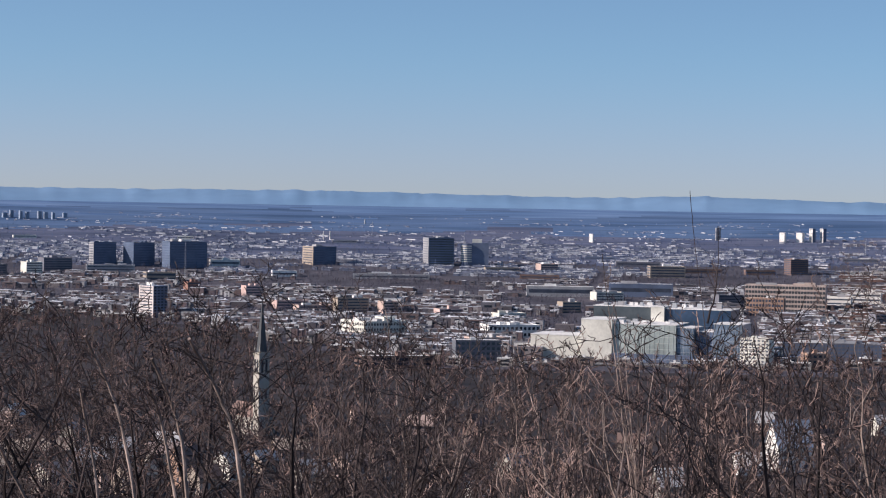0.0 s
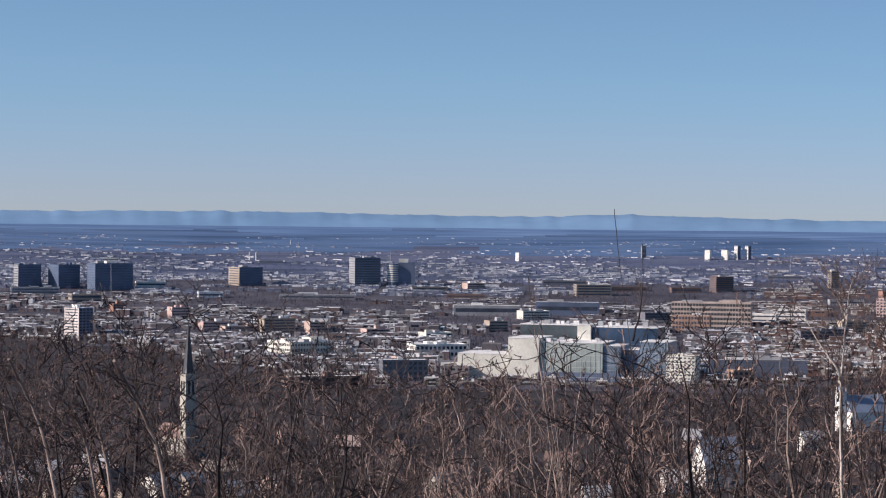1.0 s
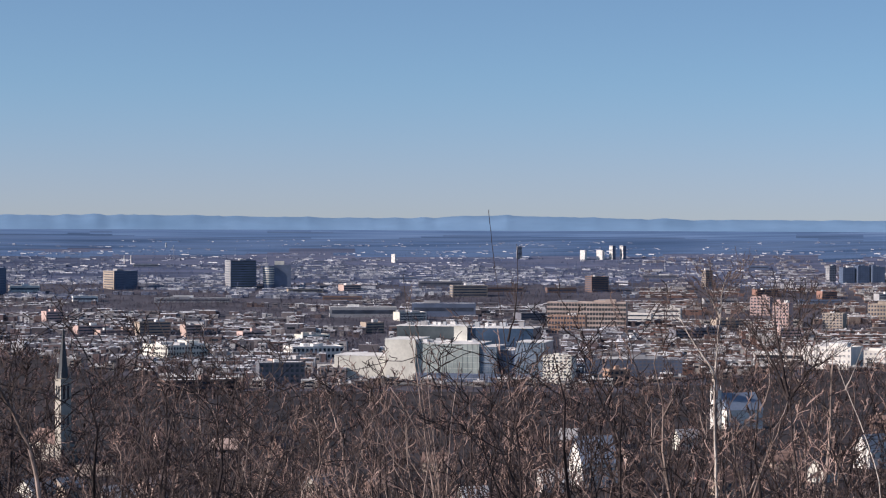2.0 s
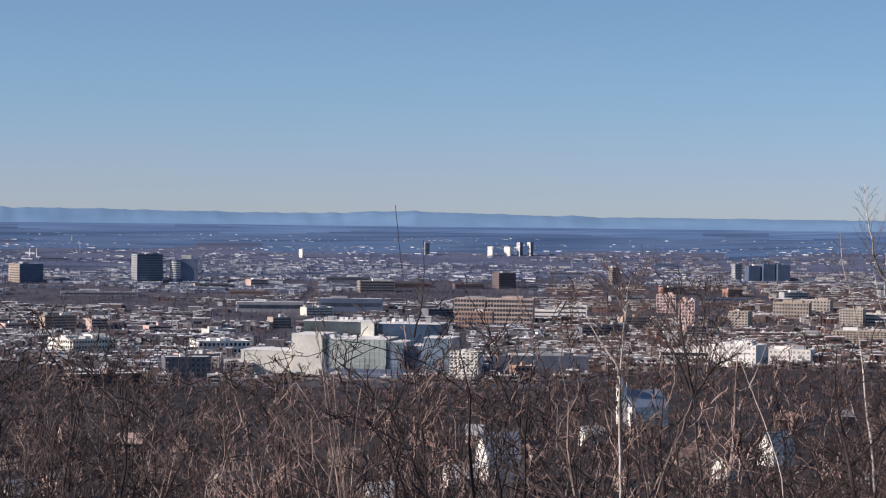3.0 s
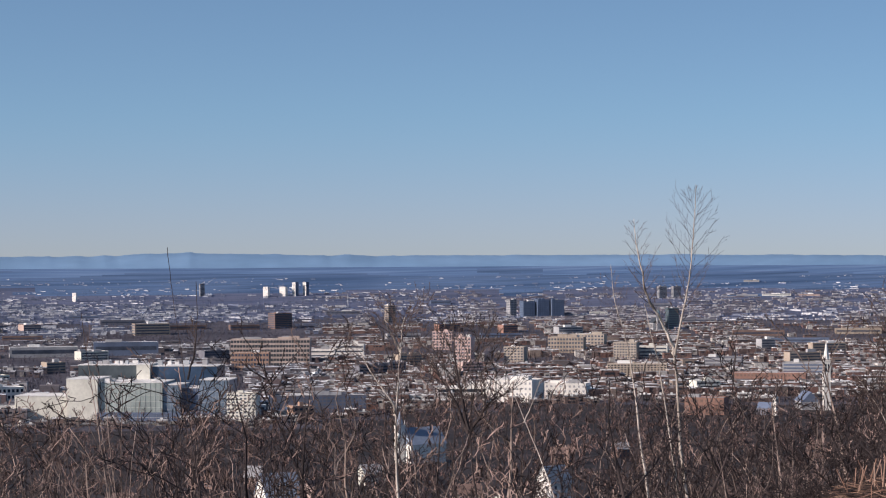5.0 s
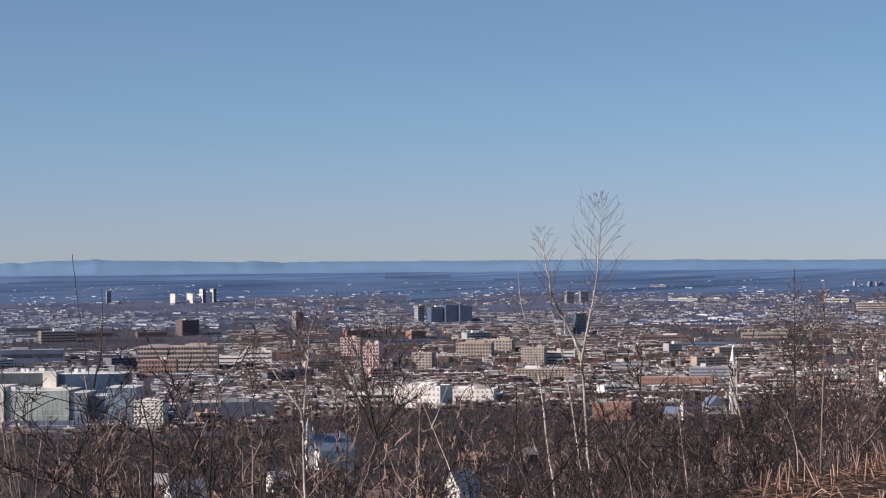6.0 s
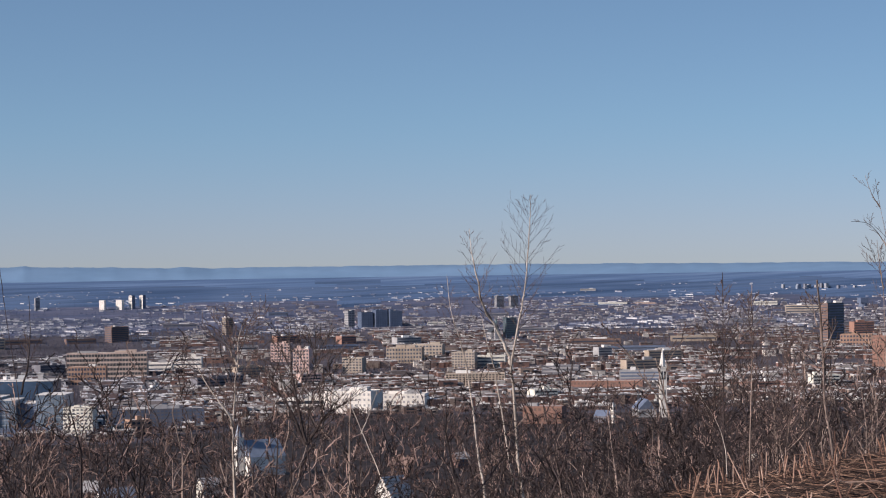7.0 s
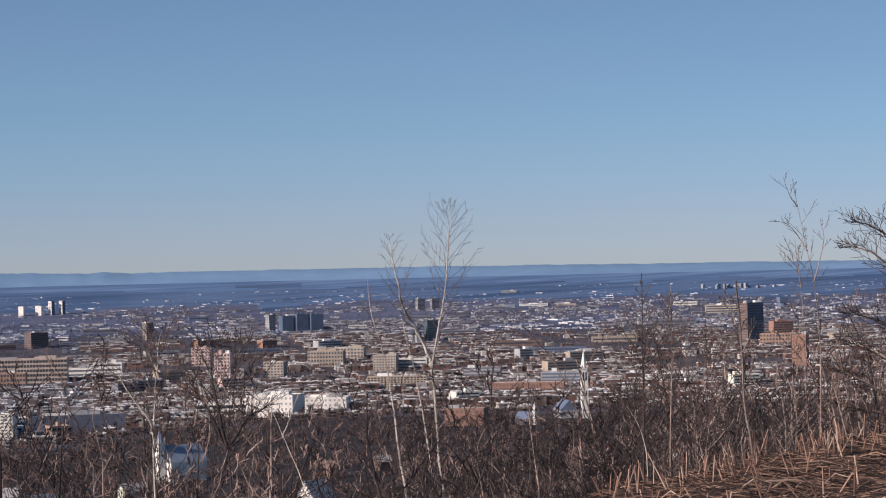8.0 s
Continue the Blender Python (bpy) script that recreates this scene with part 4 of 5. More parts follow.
scatter_trees("park_trees", "dark bare trees of a park between the roofs", STREET_HAZED, 14, 1500, 3350, 3500, 20, 0.9, lambda az, r, p: noise.noise((az * 1.1, r * 0.01, 4.0)) > -0.15, park=True, span=(-2.5, 7.5), stout=1.6)


# ---- bare trees near the lookout ----
def smooth(points, n):
    """Catmull-Rom through a few points."""
    p = [points[0]] + list(points) + [points[-1]]
    out = []
    for i in range(1, len(p) - 2):
        for k in range(n):
            t = k / n
            a, b, c, d = p[i - 1], p[i], p[i + 1], p[i + 2]
            out.append(0.5 * (2 * b + (c - a) * t + (2 * a - 5 * b + 4 * c - d) * t * t + (3 * b - a - 3 * c + d) * t ** 3))
    return out + [p[-2].copy()]


def limb(g, rng, start, way, length, radius, level, style, tip=0.0068):
    """One bough and, along it, its boughs in turn, down to the finest twigs."""
    segs = (11, 7, 5, 3)[min(level, 3)]
    sides = (6, 4, 3, 3)[min(level, 3)]
    path, radii, d, p = [start], [radius], way.normalized(), start.copy()
    for i in range(segs):
        d = d + Vector((rng.gauss(0, 1), rng.gauss(0, 1), rng.gauss(0, 0.6))) * style["gnarl"] * (0.36, 1.1, 1.5, 1.7)[min(level, 3)]
        d.z += style["rise"] * (0.10 if level else 0.02)
        d.normalize()
        p = p + d * (length / segs)
        path.append(p.copy())
        k = (i + 1) / segs
        radii.append(max(tip, radius * (1 - k * (0.94 if level == 0 else 0.85))))
    g[0 if level == 0 else 1 if level < 2 else 2].tube(path, radii, sides)
    if level >= style["depth"]:
        return
    count = style["boughs"][level]
    for i in range(count):
        u = style["clear"] + (1 - style["clear"]) * (i + rng.random()) / count if level == 0 else 0.15 + 0.85 * (i + rng.random()) / count
        j = min(segs - 1, int(u * segs))
        q = path[j].lerp(path[j + 1], u * segs - j)
        along = (path[j + 1] - path[j]).normalized()
        a = rng.uniform(0, 6.2832)
        side = along.cross(Vector((math.cos(a), math.sin(a), 0.3)))
        if side.length < 1e-3:
            continue
        side.normalize()
        spread = rng.uniform(*style["spread"])
        way2 = along * math.cos(spread) + side * math.sin(spread)
        long2 = length * rng.uniform(*style["reach"]) * (1.15 - 0.65 * u if level == 0 else 1.05 - 0.4 * u)
        limb(g, rng, q, way2, long2, max(tip, radii[j] * rng.uniform(0.45, 0.75)), level + 1, style, tip)


STYLES = {
    "upright": dict(gnarl=0.17, rise=1.0, depth=3, boughs=(10, 4, 4), clear=0.20, spread=(0.38, 0.80), reach=(0.22, 0.40), lean=0.05),
    "spreading": dict(gnarl=0.18, rise=0.8, depth=3, boughs=(8, 4, 4), clear=0.25, spread=(0.50, 1.00), reach=(0.30, 0.50), lean=0.06),
    "bushy": dict(gnarl=0.18, rise=1.0, depth=3, boughs=(9, 4, 4), clear=0.12, spread=(0.35, 0.80), reach=(0.25, 0.45), lean=0.12),
    "crooked": dict(gnarl=0.24, rise=0.5, depth=3, boughs=(7, 4, 4), clear=0.28, spread=(0.60, 1.15), reach=(0.35, 0.55), lean=0.06),
}


def wild_tree(name, label, seed, style, bark, twig, high=9.0, girth=0.10):
    """A bare tree of its own growth, high metres tall."""
    rng = random.Random(seed)
    ob = thing(name, (0, 0, 0))
    g = (Geo(), Geo(), Geo())
    stems = rng.choice((1, 2, 2, 3)) if style != "bushy" else rng.choice((2, 3, 3))
    for k in range(stems):
        lean = Vector((rng.gauss(0, 1) * STYLES[style]["lean"], rng.gauss(0, 1) * STYLES[style]["lean"], 1.0))
        limb(g, rng, Vector((rng.gauss(0, 0.12), rng.gauss(0, 0.12), -0.5)), lean, high * rng.uniform(0.8, 1.0) + 0.5, girth * rng.uniform(0.7, 1.1) / (stems ** 0.35), 0, STYLES[style])
    g[2].add(g[1].v, g[1].f, 1)
    part("trunk", g[0], bark, ob)
    part("crown", g[2], (twig, bark), ob, "bare boughs and fine twigs")
    ob["tall"] = max(v[2] for v in g[2].v)
    return tagged(ob, label, "tree", "bare trees below the lookout")


KINDS = []
LOOKS = [("upright", BARK_DARK, TWIG_WARM_LIT, "bare young tree with upright grey-brown boughs on the slope"),
         ("spreading", BARK_DARK, TWIG, "bare dark tree with spreading boughs on the slope"),
         ("bushy", BARK, TWIG, "bare many-stemmed brown shrub on the slope"),
         ("crooked", BARK_DARK, BARK_DARK, "bare dark tree with crooked boughs on the slope"),
         ("upright", BARK, TWIG_WARM_LIT, "bare young tree with pale bark on the slope")]
for i in range(15):
    style, bark, twig, label = LOOKS[i % 5 if i not in (9, 14) else 0]
    KINDS.append(wild_tree("bare_tree", label, 100 + i, style, bark, twig))

UPRIGHT = [k for i, k in enumerate(KINDS) if i % 5 in (0, 2)]
GNARLED = [k for i, k in enumerate(KINDS) if i % 5 in (1, 3)]
# how high the thicket's tops stand against the view, in degrees, by bearing
LINE_AZ, LINE_EL = (-13, -10, -7, -4, -1, 1, 3, 5, 7, 9, 11, 13, 15, 17, 19, 21, 23, 25, 27, 30), (-2.2, -2.0, -1.9, -2.0, -2.8, -3.5, -3.4, -2.8, -2.6, -2.0, -1.8, -2.2, -2.5, -3.0, -2.8, -1.9, -1.6, -1.5, -1.3, -0.6)


GAPS = ((-4.1, 0.35), (-9.3, 0.6), (-5.6, 0.6), (0.85, 0.3), (8.0, 0.5), (10.85, 0.6), (14.15, 0.6), (20.2, 0.5))  # where the view opens to what lies below


def thicket():
    rng = random.Random(77)
    made = 0
    first = list(KINDS)
    for i in range(290):
        az = -12.5 + 42 * ((i * 0.61803) % 1.0)
        r = 24 + 62 * rng.random() ** 1.2
        if az > 18:
            r = max(r, 27)
        el = float(np.interp(az, LINE_AZ, LINE_EL)) + rng.choice((0.3, -0.2, -0.5, -0.8, -1.1, -1.4, -1.8, -2.2)) + rng.uniform(-0.3, 0.3)
        p = spot(az, r)
        if any(abs(az - a) < 1.6 * w for a, w in GAPS):
            el -= 1.6
            if rng.random() < 0.8:
                continue
        if az < -2.5 and rng.random() < 0.3:
            continue
        high = EYE + r * math.tan(radians(el)) - p.z
        if not 2.2 < high < 19:
            continue
        kind = first.pop() if first else rng.choice(GNARLED if az < -1 and rng.random() < 0.6 else (UPRIGHT if az > 18 and rng.random() < 0.6 else KINDS))
        k = high / kind["tall"]
        m = Matrix.Translation(p) @ Matrix.Rotation(rng.uniform(0, 6.283), 4, "Z") @ Matrix.Diagonal((k * rng.uniform(1.0, 1.4), k * rng.uniform(1.0, 1.4), k, 1))
        if made < len(KINDS):
            kind.matrix_basis = m
        else:
            copy_thing(kind, m @ Matrix.Diagonal((*kind.scale, 1)).inverted())
        made += 1
    for k in range(70):  # a denser stand of brown trees beyond the brush
        az, r = 15.5 + 13 * ((k * 0.61803 + 0.2) % 1.0), rng.uniform(30, 70)
        el = float(np.interp(az, LINE_AZ, LINE_EL)) + rng.uniform(-2.5, -0.9)
        p = spot(az, r)
        high = EYE + r * math.tan(radians(el)) - p.z
        if 2.0 < high < 19 and abs(az - 20.2) > 0.5:
            kind = rng.choice(GNARLED if k % 2 else KINDS)
            s = high / kind["tall"]
            m = Matrix.Translation(p) @ Matrix.Rotation(rng.uniform(0, 6.283), 4, "Z") @ Matrix.Diagonal((s * 1.2, s * 1.2, s, 1))
            copy_thing(kind, m @ Matrix.Diagonal((*kind.scale, 1)).inverted())
    for k in range(34):  # low dark shrubs behind the brush
        az, r, el = 17.8 + 9.5 * ((k * 0.61803) % 1.0), rng.uniform(25, 38), rng.uniform(-4.6, -2.6)
        p = spot(az, r)
        kind = KINDS[(3, 8, 13, 1, 7)[k % 5]]
        s = (EYE + r * math.tan(radians(el)) - p.z) / kind["tall"]
        m = Matrix.Translation(p) @ Matrix.Rotation(rng.uniform(0, 6.283), 4, "Z") @ Matrix.Diagonal((s * 1.4, s * 1.4, s, 1))
        copy_thing(kind, m @ Matrix.Diagonal((*kind.scale, 1)).inverted())
    for k in range(5):  # dark crooked trees near the lookout
        az, r = -10.4 + 9.2 * ((k * 0.61803 + 0.1) % 1.0), rng.uniform(24, 29)
        el = float(np.interp(az, LINE_AZ, LINE_EL)) + rng.uniform(-1.3, 0.1)
        p = spot(az, r)
        if abs(az + 4.1) < 0.9:
            continue
        kind = GNARLED[k % len(GNARLED)]
        s = (EYE + r * math.tan(radians(el)) - p.z) / kind["tall"]
        m = Matrix.Translation(p) @ Matrix.Rotation(rng.uniform(0, 6.283), 4, "Z") @ Matrix.Diagonal((s * 1.4, s * 1.4, s, 1))
        copy_thing(kind, m @ Matrix.Diagonal((*kind.scale, 1)).inverted())
    for k in range(16):  # dense brown shrubs at the end of the brush
        az, r, el = rng.uniform(26.3, 29.5), rng.uniform(26, 36), rng.uniform(-3.4, -1.6)
        p = spot(az, r)
        kind = KINDS[(2, 7, 12)[k % 3]]
        s = (EYE + r * math.tan(radians(el)) - p.z) / kind["tall"]
        m = Matrix.Translation(p) @ Matrix.Rotation(rng.uniform(0, 6.283), 4, "Z") @ Matrix.Diagonal((s * 1.3, s * 1.3, s, 1))
        copy_thing(kind, m @ Matrix.Diagonal((*kind.scale, 1)).inverted())


thicket()


def guided_tree(name, label, r, stems, girth, bark, twig, seed, shoots=10, long=0.5, fine=0.0030, rise=0.9, broken=False, low=0.45, top=0.95, feather=None, gnarl=0.045):
    """A tree whose stems follow given bearings and heights (degrees, tip first) at r metres; twigs grow along them."""
    rng = random.Random(seed)
    az0 = stems[0][-1][0]
    base = spot(az0, r)
    ob = thing(name, base)
    crown = Geo()
    for n, stem in enumerate(stems):
        pts = [spot(az, r + 0.25 * math.sin(3 * n + i), EYE + r * math.tan(radians(el))) - base for i, (az, el) in enumerate(stem)]
        pts.reverse()
        if n == 0 or stem[-1][1] < -4.4:
            fall = pts[0] - pts[1]
            drop = max(0.3, pts[0].z + 0.3)
            foot = pts[0] + Vector((fall.x, fall.y, 0)) * min(2.0, drop / max(0.1, -fall.z)) * 0.6
            foot.z = pts[0].z - drop
            step = max(0.4, (pts[0] - pts[1]).length)
            n_mid = int((foot - pts[0]).length / step)
            pts = [foot.lerp(pts[0], i / (n_mid + 1)) for i in range(n_mid + 1)] + pts
        path = smooth(pts, 5)
        m = len(path)
        path = [p + Vector((rng.gauss(0, 1), rng.gauss(0, 1), 0)) * girth * 0.22 * (0.3 + 0.7 * (1 - i / m)) for i, p in enumerate(path)]
        g0 = girth if n == 0 or stem[-1][1] < -4.4 else girth * 0.6
        end = 0.55 if broken and n == 0 else 0.06
        radii = [max(fine * 1.2, g0 * (1 - (1 - end) * (i / (m - 1)) ** 0.85)) for i in range(m)]
        g = Geo()
        g.tube(path, radii, 7)
        part("trunk" if n == 0 else "stem", g, bark, ob)
        if feather:  # side twigs in a spindle-shaped crown, longest in its middle
            count, foot_el = feather[min(n, len(feather) - 1)]
            first = next((q for q in range(m) if base.z + path[q].z > EYE + r * math.tan(radians(foot_el))), m - 2)
            for k in range(count):
                u = (k + rng.random() * 0.6) / count
                q = first + u * (m - 2 - first)
                at = path[int(q)].lerp(path[int(q) + 1], q - int(q))
                along = (path[int(q) + 1] - path[int(q)]).normalized()
                a = k * 2.4 + rng.uniform(-0.4, 0.4)
                way = along * rng.uniform(0.6, 0.85) + Vector((math.cos(a), math.sin(a), 0)) * 0.72
                reach = long * (1.0 if n == 0 else 0.7) * (0.05 + 0.95 * math.sin(math.pi * min(1.0, 0.28 + 0.72 * u)) ** 0.9) * rng.uniform(0.7, 1.1)
                limb((crown, crown, crown), rng, at, way, reach, max(fine, radii[int(q)] * 0.4), 2,
                     dict(gnarl=gnarl, rise=rise, depth=3, boughs=(0, 0, 5), clear=0.2, spread=(0.40, 0.80), reach=(0.20, 0.42)), fine)
            continue
        for k in range(int(shoots * (1.0 if n == 0 else 0.45))):
            u = top - (top - low) * rng.random()
            j = min(m - 2, int(u * (m - 1)))
            along = (path[j + 1] - path[j]).normalized()
            a = rng.uniform(0, 6.2832)
            side = Vector((math.cos(a), math.sin(a), 0))
            way = along * rng.uniform(0.5, 1.0) + side * rng.uniform(0.5, 0.9)
            way.z = abs(way.z) * 0.6 + 0.25
            left = sum((path[q + 1] - path[q]).length for q in range(j, m - 1))
            limb((crown, crown, crown), rng, path[j], way, min(long * rng.uniform(0.35, 1.0) * (1.3 - 0.85 * u), 0.7 * left + 0.04), max(fine, radii[j] * 0.35), 2,
                 dict(gnarl=0.10, rise=rise, depth=3, boughs=(0, 0, 5), clear=0.2, spread=(0.35, 0.8), reach=(0.18, 0.45)), fine)
    if crown.v:
        part("crown", crown, twig, ob, "fine bare twigs")
    return tagged(ob, label, "tree", "bare trees below the lookout")


guided_tree("sapling", "slender sapling with a bare whip-like leader", 22, [[(5.59, 0.14), (5.70, -0.91), (5.88, -2.19), (6.02, -3.21), (6.10, -3.98), (6.29, -5.25), (6.37, -6.52), (6.41, -7.28)],
            [(6.24, -0.64), (6.24, -1.92), (6.03, -2.83)]], 0.019, BARK_DARK, TWIG, 1, 16, 0.32, fine=0.0024, top=0.74)
guided_tree("birch", "pale-barked birch with three stems and fine feathery twigs", 32, [
    [(17.56, 1.50), (17.55, 1.10), (17.52, 0.60), (17.45, -0.20), (17.36, -0.90), (17.21, -1.60), (17.07, -2.37), (17.12, -3.01), (17.18, -4.29), (17.32, -5.58)],
    [(16.16, 0.74), (16.20, 0.25), (16.33, -0.45), (16.46, -1.05), (16.83, -1.72), (17.08, -2.43)],
    [(15.63, -0.30), (15.72, -1.18), (15.92, -1.83), (16.12, -2.86), (16.28, -4.28), (16.45, -5.56)],
    [(16.39, -1.19), (16.50, -1.71), (16.74, -2.75), (16.96, -4.29), (17.14, -5.57)]], 0.040, BARK_PALE, TWIG, 2, 0, 0.62, fine=0.0017, rise=0.7,
    feather=((38, -1.7), (28, -1.7), (20, -2.4), (12, -2.8)))
guided_tree("shrub", "fan of pale brown stems in a bare shrub", 26, [
    [(3.63, -1.33), (3.74, -2.23), (3.91, -3.39), (4.16, -5.05), (4.46, -7.08)], [(3.35, -3.91), (3.87, -4.67), (4.28, -5.81), (4.51, -7.08)],
    [(3.60, -3.52), (4.06, -4.54), (4.35, -5.81), (4.54, -7.08)], [(4.17, -3.25), (4.28, -4.53), (4.44, -5.81), (4.56, -7.08)],
    [(4.55, -3.12), (4.51, -4.53), (4.54, -5.80), (4.59, -7.08)], [(4.94, -3.36), (4.77, -4.52), (4.67, -5.80), (4.61, -7.08)],
    [(5.47, -4.38), (5.04, -5.03), (4.80, -5.93), (4.64, -7.08)], [(3.90, -2.74), (4.12, -4.28), (4.41, -5.81), (4.55, -7.08)]], 0.020, BARK, TWIG, 3, 12, 0.55, rise=1.0)
guided_tree("sapling", "slim dark sapling forking near its top", 28, [[(2.86, -3.66), (3.02, -4.43), (3.17, -4.94), (3.25, -5.84), (3.34, -7.11)], [(3.40, -3.7), (3.28, -4.4), (3.15, -4.9)]], 0.024, BARK_DARK, TWIG, 4, 8, 0.4)
guided_tree("poplar", "pale-barked young poplar with long side boughs", 30, [
    [(11.03, -1.26), (10.90, -1.64), (10.84, -2.28), (10.76, -3.18), (10.72, -4.08), (10.77, -5.87)],
    [(9.93, -2.28), (10.18, -2.73), (10.63, -3.38), (10.73, -3.70)], [(10.45, -1.51), (10.66, -1.90), (10.84, -2.28)]], 0.034, BARK_PALE, TWIG, 5, 0, 0.95, fine=0.0034, rise=0.5, feather=((40, -4.8), (10, -3.3), (8, -2.2)))
guided_tree("forked_tree", "dark forked tree with rising bare limbs", 27, [
    [(12.64, -1.52), (12.61, -2.55), (12.43, -3.89), (12.49, -4.98), (12.61, -5.87)], [(11.60, -2.54), (11.99, -3.19), (12.39, -4.09)],
    [(13.14, -3.25), (12.82, -3.51), (12.43, -4.15)], [(12.06, -1.52), (12.12, -2.55), (12.39, -4.02)]], 0.036, BARK_DARK, TWIG, 6, 0, 0.9, fine=0.0036, rise=0.5, feather=((26, -4.4), (16, -3.8), (14, -4.0), (16, -3.8)))
guided_tree("dead_tree", "leaning pale dead stem stripped of bark", 25, [[(13.21, -2.55), (13.30, -2.91), (13.66, -3.83), (14.08, -4.85), (14.42, -5.87)], [(14.04, -2.93), (13.82, -3.51), (13.66, -3.85)]], 0.014, BARK_PALE, TWIG, 7, 3, 0.3)
guided_tree("snag", "dead broken-topped trunk with grey weathered wood", 24, [[(24.04, -0.54), (24.11, -1.35), (24.15, -2.37), (24.18, -3.39), (24.31, -4.16), (24.36, -4.92)],
            [(23.84, -0.83), (24.05, -1.54)], [(24.48, -1.48), (24.17, -2.18)]], 0.015, BARK, TWIG, 8, 14, 0.5, broken=True)
guided_tree("young_ash", "tall young tree with a forked bare top", 27, [
    [(25.35, 1.72), (25.46, 1.05), (25.63, 0.15), (25.78, -0.61), (25.85, -1.38), (25.89, -2.40), (25.84, -4.43)], [(25.13, 1.80), (25.26, 1.38), (25.45, 1.08)],
    [(24.80, 0.77), (25.20, 0.71), (25.49, 0.35), (25.64, 0.09)], [(25.94, 0.81), (26.01, 0.27), (25.78, -0.61)]], 0.014, BARK, TWIG, 9, 0, 0.34, fine=0.0020, feather=((9, -0.8), (3, 1.3), (4, 0.2), (4, 0.0)))
guided_tree("young_ash", "tall thin young tree with few side twigs", 28, [[(25.12, 0.42), (25.31, -0.09), (25.47, -0.61), (25.51, -1.88), (25.54, -3.16), (25.61, -4.42)], [(25.36, 0.35), (25.42, -0.22), (25.49, -0.74)]],
            0.015, BARK, TWIG, 10, 0, 0.34, fine=0.0020, feather=((12, -1.6), (5, -0.5)))
for n, (r, stem, girth) in enumerate(((25, [(21.93, -0.34), (21.90, -1.82), (21.90, -3.10), (21.87, -5.02)], 0.022), (26, [(22.57, -0.61), (22.54, -2.34), (22.46, -4.90)], 0.020),
                                      (27, [(23.32, -1.33), (23.33, -3.12), (23.27, -4.78)], 0.020), (24, [(21.18, -2.83), (21.67, -3.61), (21.91, -4.25), (21.96, -5.02)], 0.014))):
    guided_tree("sapling", "thin upright sapling behind the brush", r, [stem], girth, (BARK_DARK, BARK, BARK_DARK, BARK_PALE)[n], TWIG, 20 + n, 0, 0.5, rise=0.8, feather=((34, -4.2),))
for n, (stem, girth) in enumerate((([(-5.74, -3.41), (-5.41, -4.05), (-5.01, -4.82), (-4.68, -5.71), (-4.44, -7.23)], 0.030), ([(-6.61, -4.57), (-6.35, -5.34), (-6.14, -6.35), (-5.97, -7.24)], 0.026),
                                   ([(-6.58, -3.87), (-6.16, -4.83), (-5.89, -5.72), (-5.72, -7.24)], 0.032), ([(-8.09, -3.38), (-7.76, -4.07), (-7.43, -4.83), (-7.17, -5.72), (-6.89, -7.25)], 0.026),
                                   ([(-8.20, -4.39), (-8.06, -5.22), (-7.86, -6.23), (-7.73, -7.25)], 0.024), ([(-10.07, -5.60), (-9.75, -6.36), (-9.32, -7.24)], 0.030))):
    guided_tree("leaning_tree", "pale leaning stem with dark crooked twigs", 21 + 0.5 * n, [stem], girth * 0.85, BARK, TWIG, 40 + n, 0, 0.8, fine=0.0032, rise=0.4, broken=True, feather=((13, -6.0),), gnarl=0.15)
guided_tree("oak", "gnarled oak reaching dense bare boughs over the slope", 27, [
    [(27.6, 0.9), (28.0, -0.4), (28.6, -2.2), (28.9, -4.6)], [(26.35, 0.14), (26.76, 0.13), (27.23, -0.11), (27.87, -0.91), (28.45, -2.43)],
    [(26.59, 0.71), (27.03, 0.63), (27.64, 0.11), (28.30, -1.42)], [(26.08, -2.59), (26.58, -2.72), (27.17, -3.05), (28.6, -3.94)], [(26.36, -1.32), (27.20, -1.53), (28.55, -2.43)],
    [(26.1, -2.0), (26.9, -2.1), (27.7, -2.6), (28.7, -3.4)], [(26.5, -3.5), (27.3, -3.6), (28.7, -4.2)]], 0.040, BARK, TWIG, 60, 0, 0.75, fine=0.0030, rise=0.5, feather=((20, -2.0), (26, -2.0), (24, -1.2), (24, -3.8), (24, -2.2), (24, -3.2), (22, -4.1)))


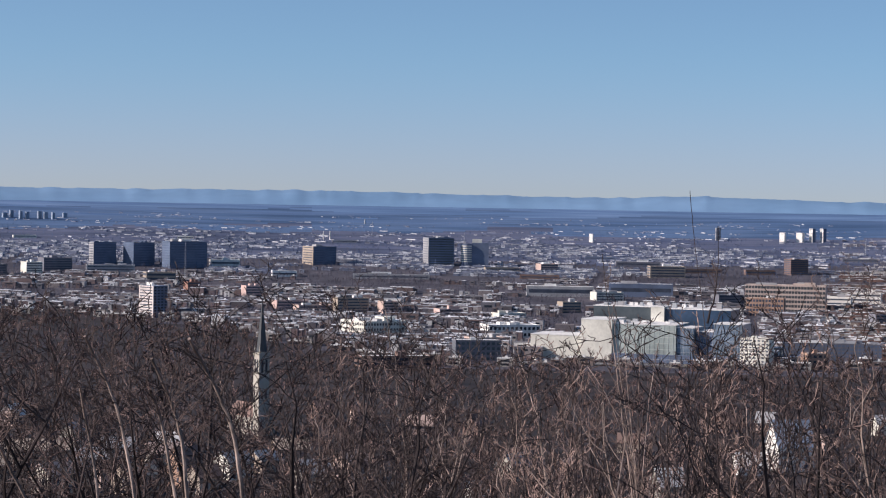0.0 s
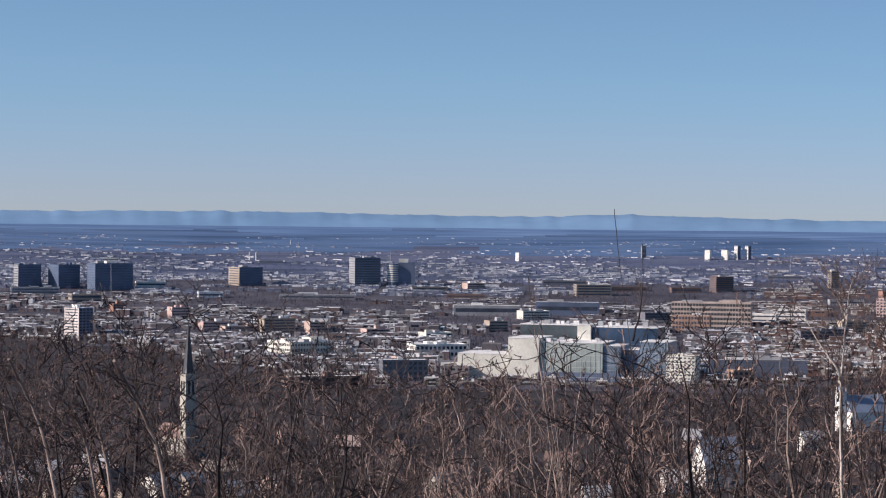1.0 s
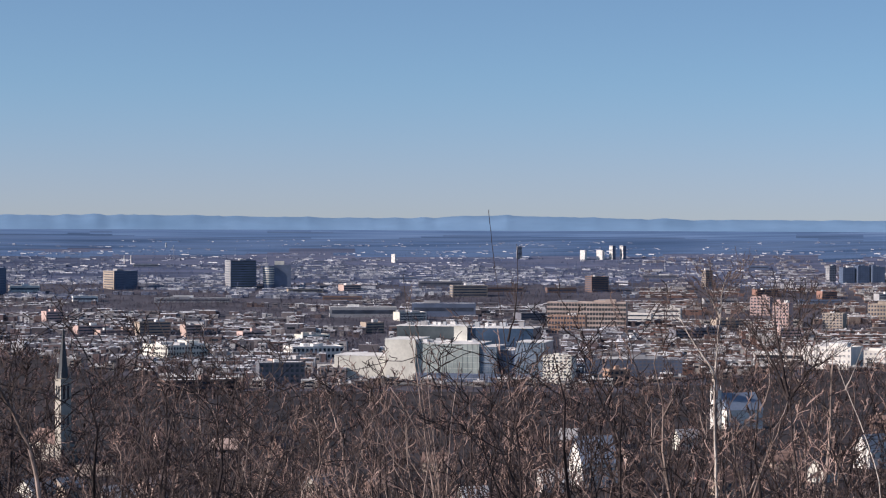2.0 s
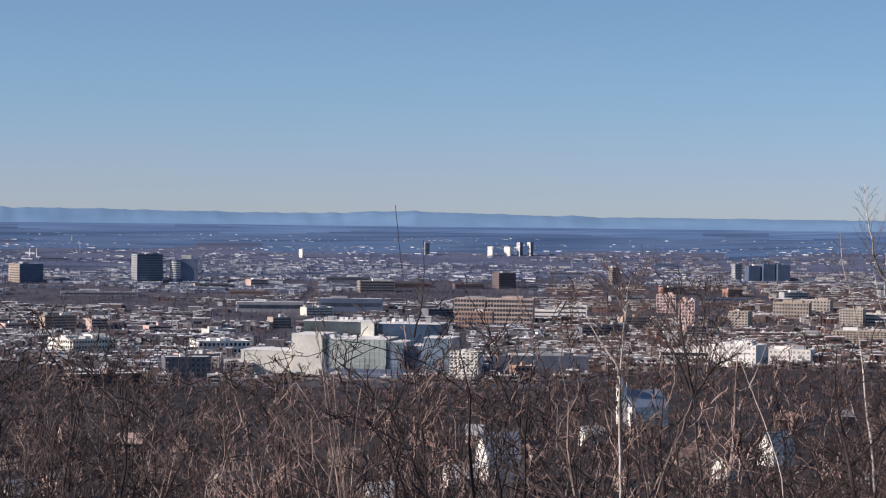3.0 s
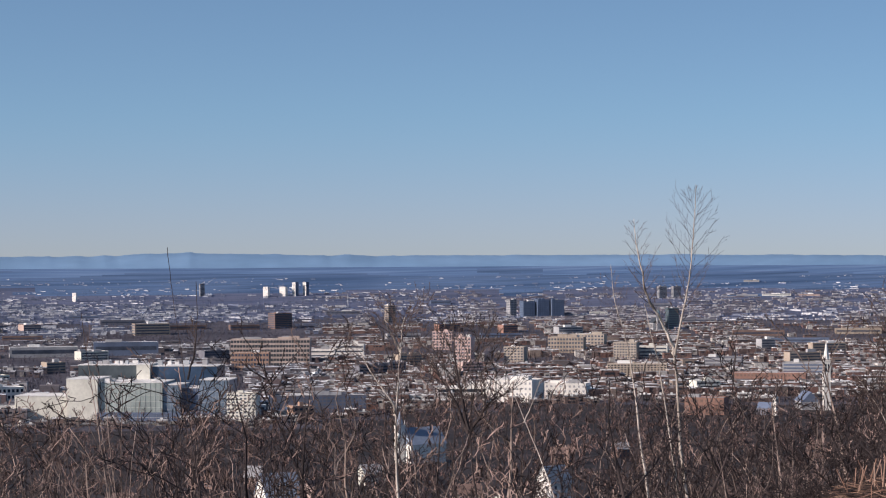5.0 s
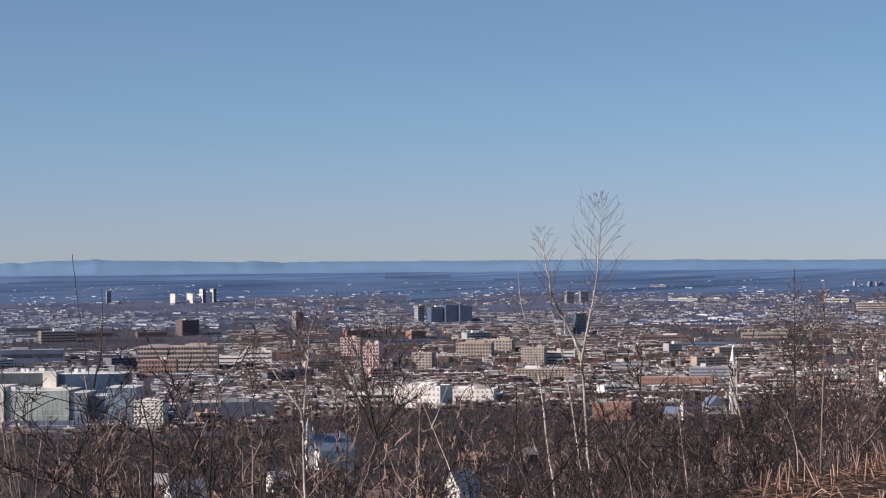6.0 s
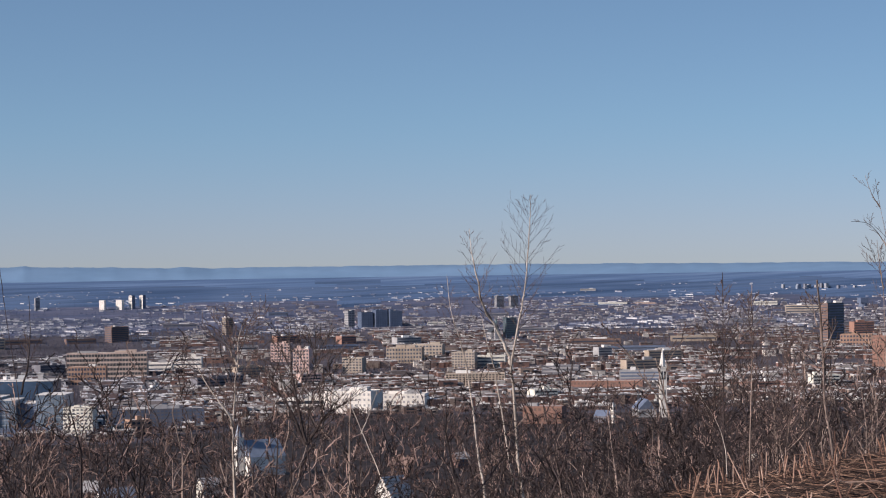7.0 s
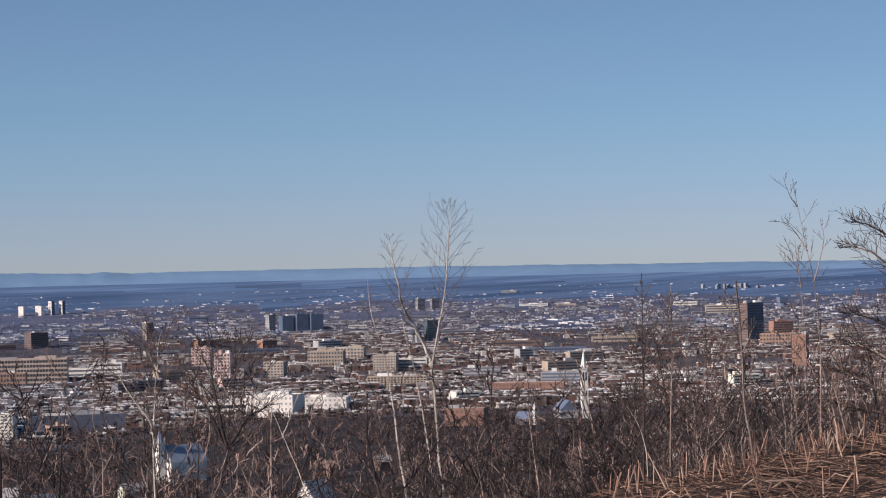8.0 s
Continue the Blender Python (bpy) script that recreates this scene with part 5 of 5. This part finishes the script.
# ---- cut brush on the shoulder of the lookout ----
def brush():
    rng = random.Random(91)
    base = spot(23.0, 18.6)
    pile = thing("brush_pile", base)
    shapes = []
    for k in range(6):
        g = Geo()
        h = 1.0
        bend = Vector((rng.uniform(-0.06, 0.06), rng.uniform(-0.06, 0.06), 0))
        g.tube([Vector((0, 0, -0.25)), Vector((0, 0, 0.3)) + bend, Vector((0, 0, h)) + bend * 1.5], [0.055, 0.048, 0.040], 6)
        shapes.append(g.mesh("stalk", STRAW))
    clumps = [19.0 + 9.6 * rng.random() for _ in range(17)]
    for k in range(290):
        az = min(28.8, max(18.6, clumps[k % len(clumps)] + rng.gauss(0, 0.22))) if k % 5 else 19.0 + 9.8 * rng.random()
        r = rng.uniform(17.6, 19.4) if k % 3 else rng.uniform(14.5, 19.2)
        ob = new("stalk", rng.choice(shapes))
        ob.parent = pile
        s = rng.uniform(0.10, 0.27) * (1.35 if rng.random() < 0.07 else 1.0)
        ob.location = spot(az, r) - base
        girth = rng.uniform(0.06, 0.14)
        ob.scale = (girth, girth, s)
        ob.rotation_euler = (rng.gauss(0, 0.22), rng.gauss(0.08, 0.35), rng.uniform(0, 6.28))
    g = Geo()
    for k in range(36000):
        az, r = 18.3 + 11 * rng.random(), 10.5 + 9 * rng.random() ** 0.6
        p = spot(az, r) - base
        p.z += rng.uniform(-0.02, 0.03) + 0.07 * max(0.0, noise.noise((p.x * 1.3, p.y * 1.3, 1.0)))
        a = rng.gauss(radians(-az) + 0.15, 0.5)
        d = Vector((math.cos(a), math.sin(a), rng.gauss(0.06, 0.22))) * rng.uniform(0.03, 0.20)
        w = rng.uniform(0.0012, 0.0036)
        g.tube([p - d, p + Vector((0, 0, rng.uniform(0, 0.03))), p + d], [w, w, w * 0.6], 3)
    for k in range(70):  # longer cut boughs thrown across the heap
        az, r = 18.8 + 10 * rng.random(), rng.uniform(13.5, 19.2)
        p = spot(az, r) - base + Vector((0, 0, 0.05))
        a = rng.gauss(radians(-az) + 0.1, 0.6)
        d = Vector((math.cos(a), math.sin(a), rng.gauss(0.10, 0.2))) * rng.uniform(0.10, 0.30)
        b = Geo()
        w = rng.uniform(0.0025, 0.0048)
        b.tube([p - d, p - d * 0.3 + Vector((0, 0, rng.uniform(0, 0.05))), p + d * 0.4, p + d + Vector((0, 0, rng.uniform(-0.03, 0.08)))], [w, w, w * 0.8, w * 0.5], 6)
        part("cut_bough", b, STRAW, pile)
    tagged(part("cut_brush", g, STRAW_STUFF, pile), kind="stuff")
    tagged(pile, "heap of reddish cut brush with upright stubble stalks", "brush pile")


brush()


# ---- single houses at the near edge of the town ----
def row_house(seed):
    """A brick row house: wall, roof with its edge, door, windows, outside stair and balcony."""
    rng = random.Random(seed)
    w, d, h = rng.uniform(9, 14), rng.uniform(10, 13), rng.choice((3.8, 6.4))
    ob = thing("row_house", (0, 0, 0))
    g = Geo()
    g.box(-w / 2, w / 2, -d / 2, d / 2, -3, h)
    wall = part("wall", g, HOUSE_WALL_OWN, ob)
    g = Geo()
    g.box(-w / 2 + 0.3, w / 2 - 0.3, -d / 2 + 0.3, d / 2 - 0.3, h, h + 0.2)
    for x0, x1, y0, y1 in ((-w / 2 - 0.15, w / 2 + 0.15, -d / 2 - 0.15, -d / 2 + 0.29), (-w / 2 - 0.15, w / 2 + 0.15, d / 2 - 0.29, d / 2 + 0.15),
                           (-w / 2 - 0.15, -w / 2 + 0.29, -d / 2 + 0.29, d / 2 - 0.29), (w / 2 - 0.29, w / 2 + 0.15, -d / 2 + 0.29, d / 2 - 0.29)):
        g.box(x0, x1, y0, y1, h, h + 0.6)
    roof = part("roof", g, HOUSE_ROOF_OWN, ob)
    unit("hatch", ROOF_PALE, roof, (2.0, 2.4, 2.0), (rng.uniform(-1.5, 1.5), rng.uniform(-2, 3), h + 1.2))
    for k in range(1 if h < 5 else 2):
        for x in (0.0,):
            unit("window", GLASS, wall, (w * 0.55, 0.2, 1.6), (x * w, -d / 2, 1.8 + 3.0 * k))
        for y in (0.0,):
            unit("window", GLASS, wall, (d * 0.5, 0.2, 1.5), (-w / 2, y * d, 1.8 + 3.0 * k), math.pi / 2)
    unit("balcony", GREY, ob, (2.4, 1.4, 0.25), (0, -d / 2 - 0.7, 3.0))
    return tagged(ob, "flat-roofed brick row house with pale roof edges", "house", "row houses at the town's edge")


def near_rows():
    rng = random.Random(17)
    kinds = [row_house(i) for i in range(7)]
    made = 0
    spots = []
    for iv in range(40, 110):
        v = iv * 29.0 + (4.0 if iv % 2 else 0.0)
        u = -1200.0
        while u < 2400:
            u += 10.5
            x, y = row_place(u, v)
            r, az = math.hypot(x, y), math.degrees(math.atan2(x, y))
            if town_edge(az) - 60 < r < town_edge(az) + 24 and -11.5 < az < 28.5 and u % 210 > 16 and rng.random() < 0.8 and clear_of(x, y, 4):
                spots.append((x, y, r, az))
    rng.shuffle(spots)
    for x, y, r, az in spots[:165]:
        m = Matrix.Translation((x, y, ground_z(r, az))) @ Matrix.Rotation(ROW, 4, "Z")
        if made < len(kinds):
            kinds[made].matrix_basis = m
        else:
            copy_thing(rng.choice(kinds), m)
        made += 1
    # villas half hidden in the hillside woods
    for k in range(34):
        az, r = -11 + 39 * ((k * 0.618) % 1), rng.uniform(960, 1700)
        p = spot(az, r)
        if clear_of(p.x, p.y, 8):
            gabled_house("villa", "villa half hidden in bare hillside woods", az, r, rng.uniform(9, 15), rng.uniform(8, 11), rng.uniform(5, 7.5), rng.uniform(9, 12),
                         rng.choice((TAN, BROWN, STONE, BROWN, ROSE, CREAM)), rng.choice((BROWN, GREY, BROWN, ROSE, ROOF_PALE)), rng.uniform(-0.3, 1.2))


near_rows()
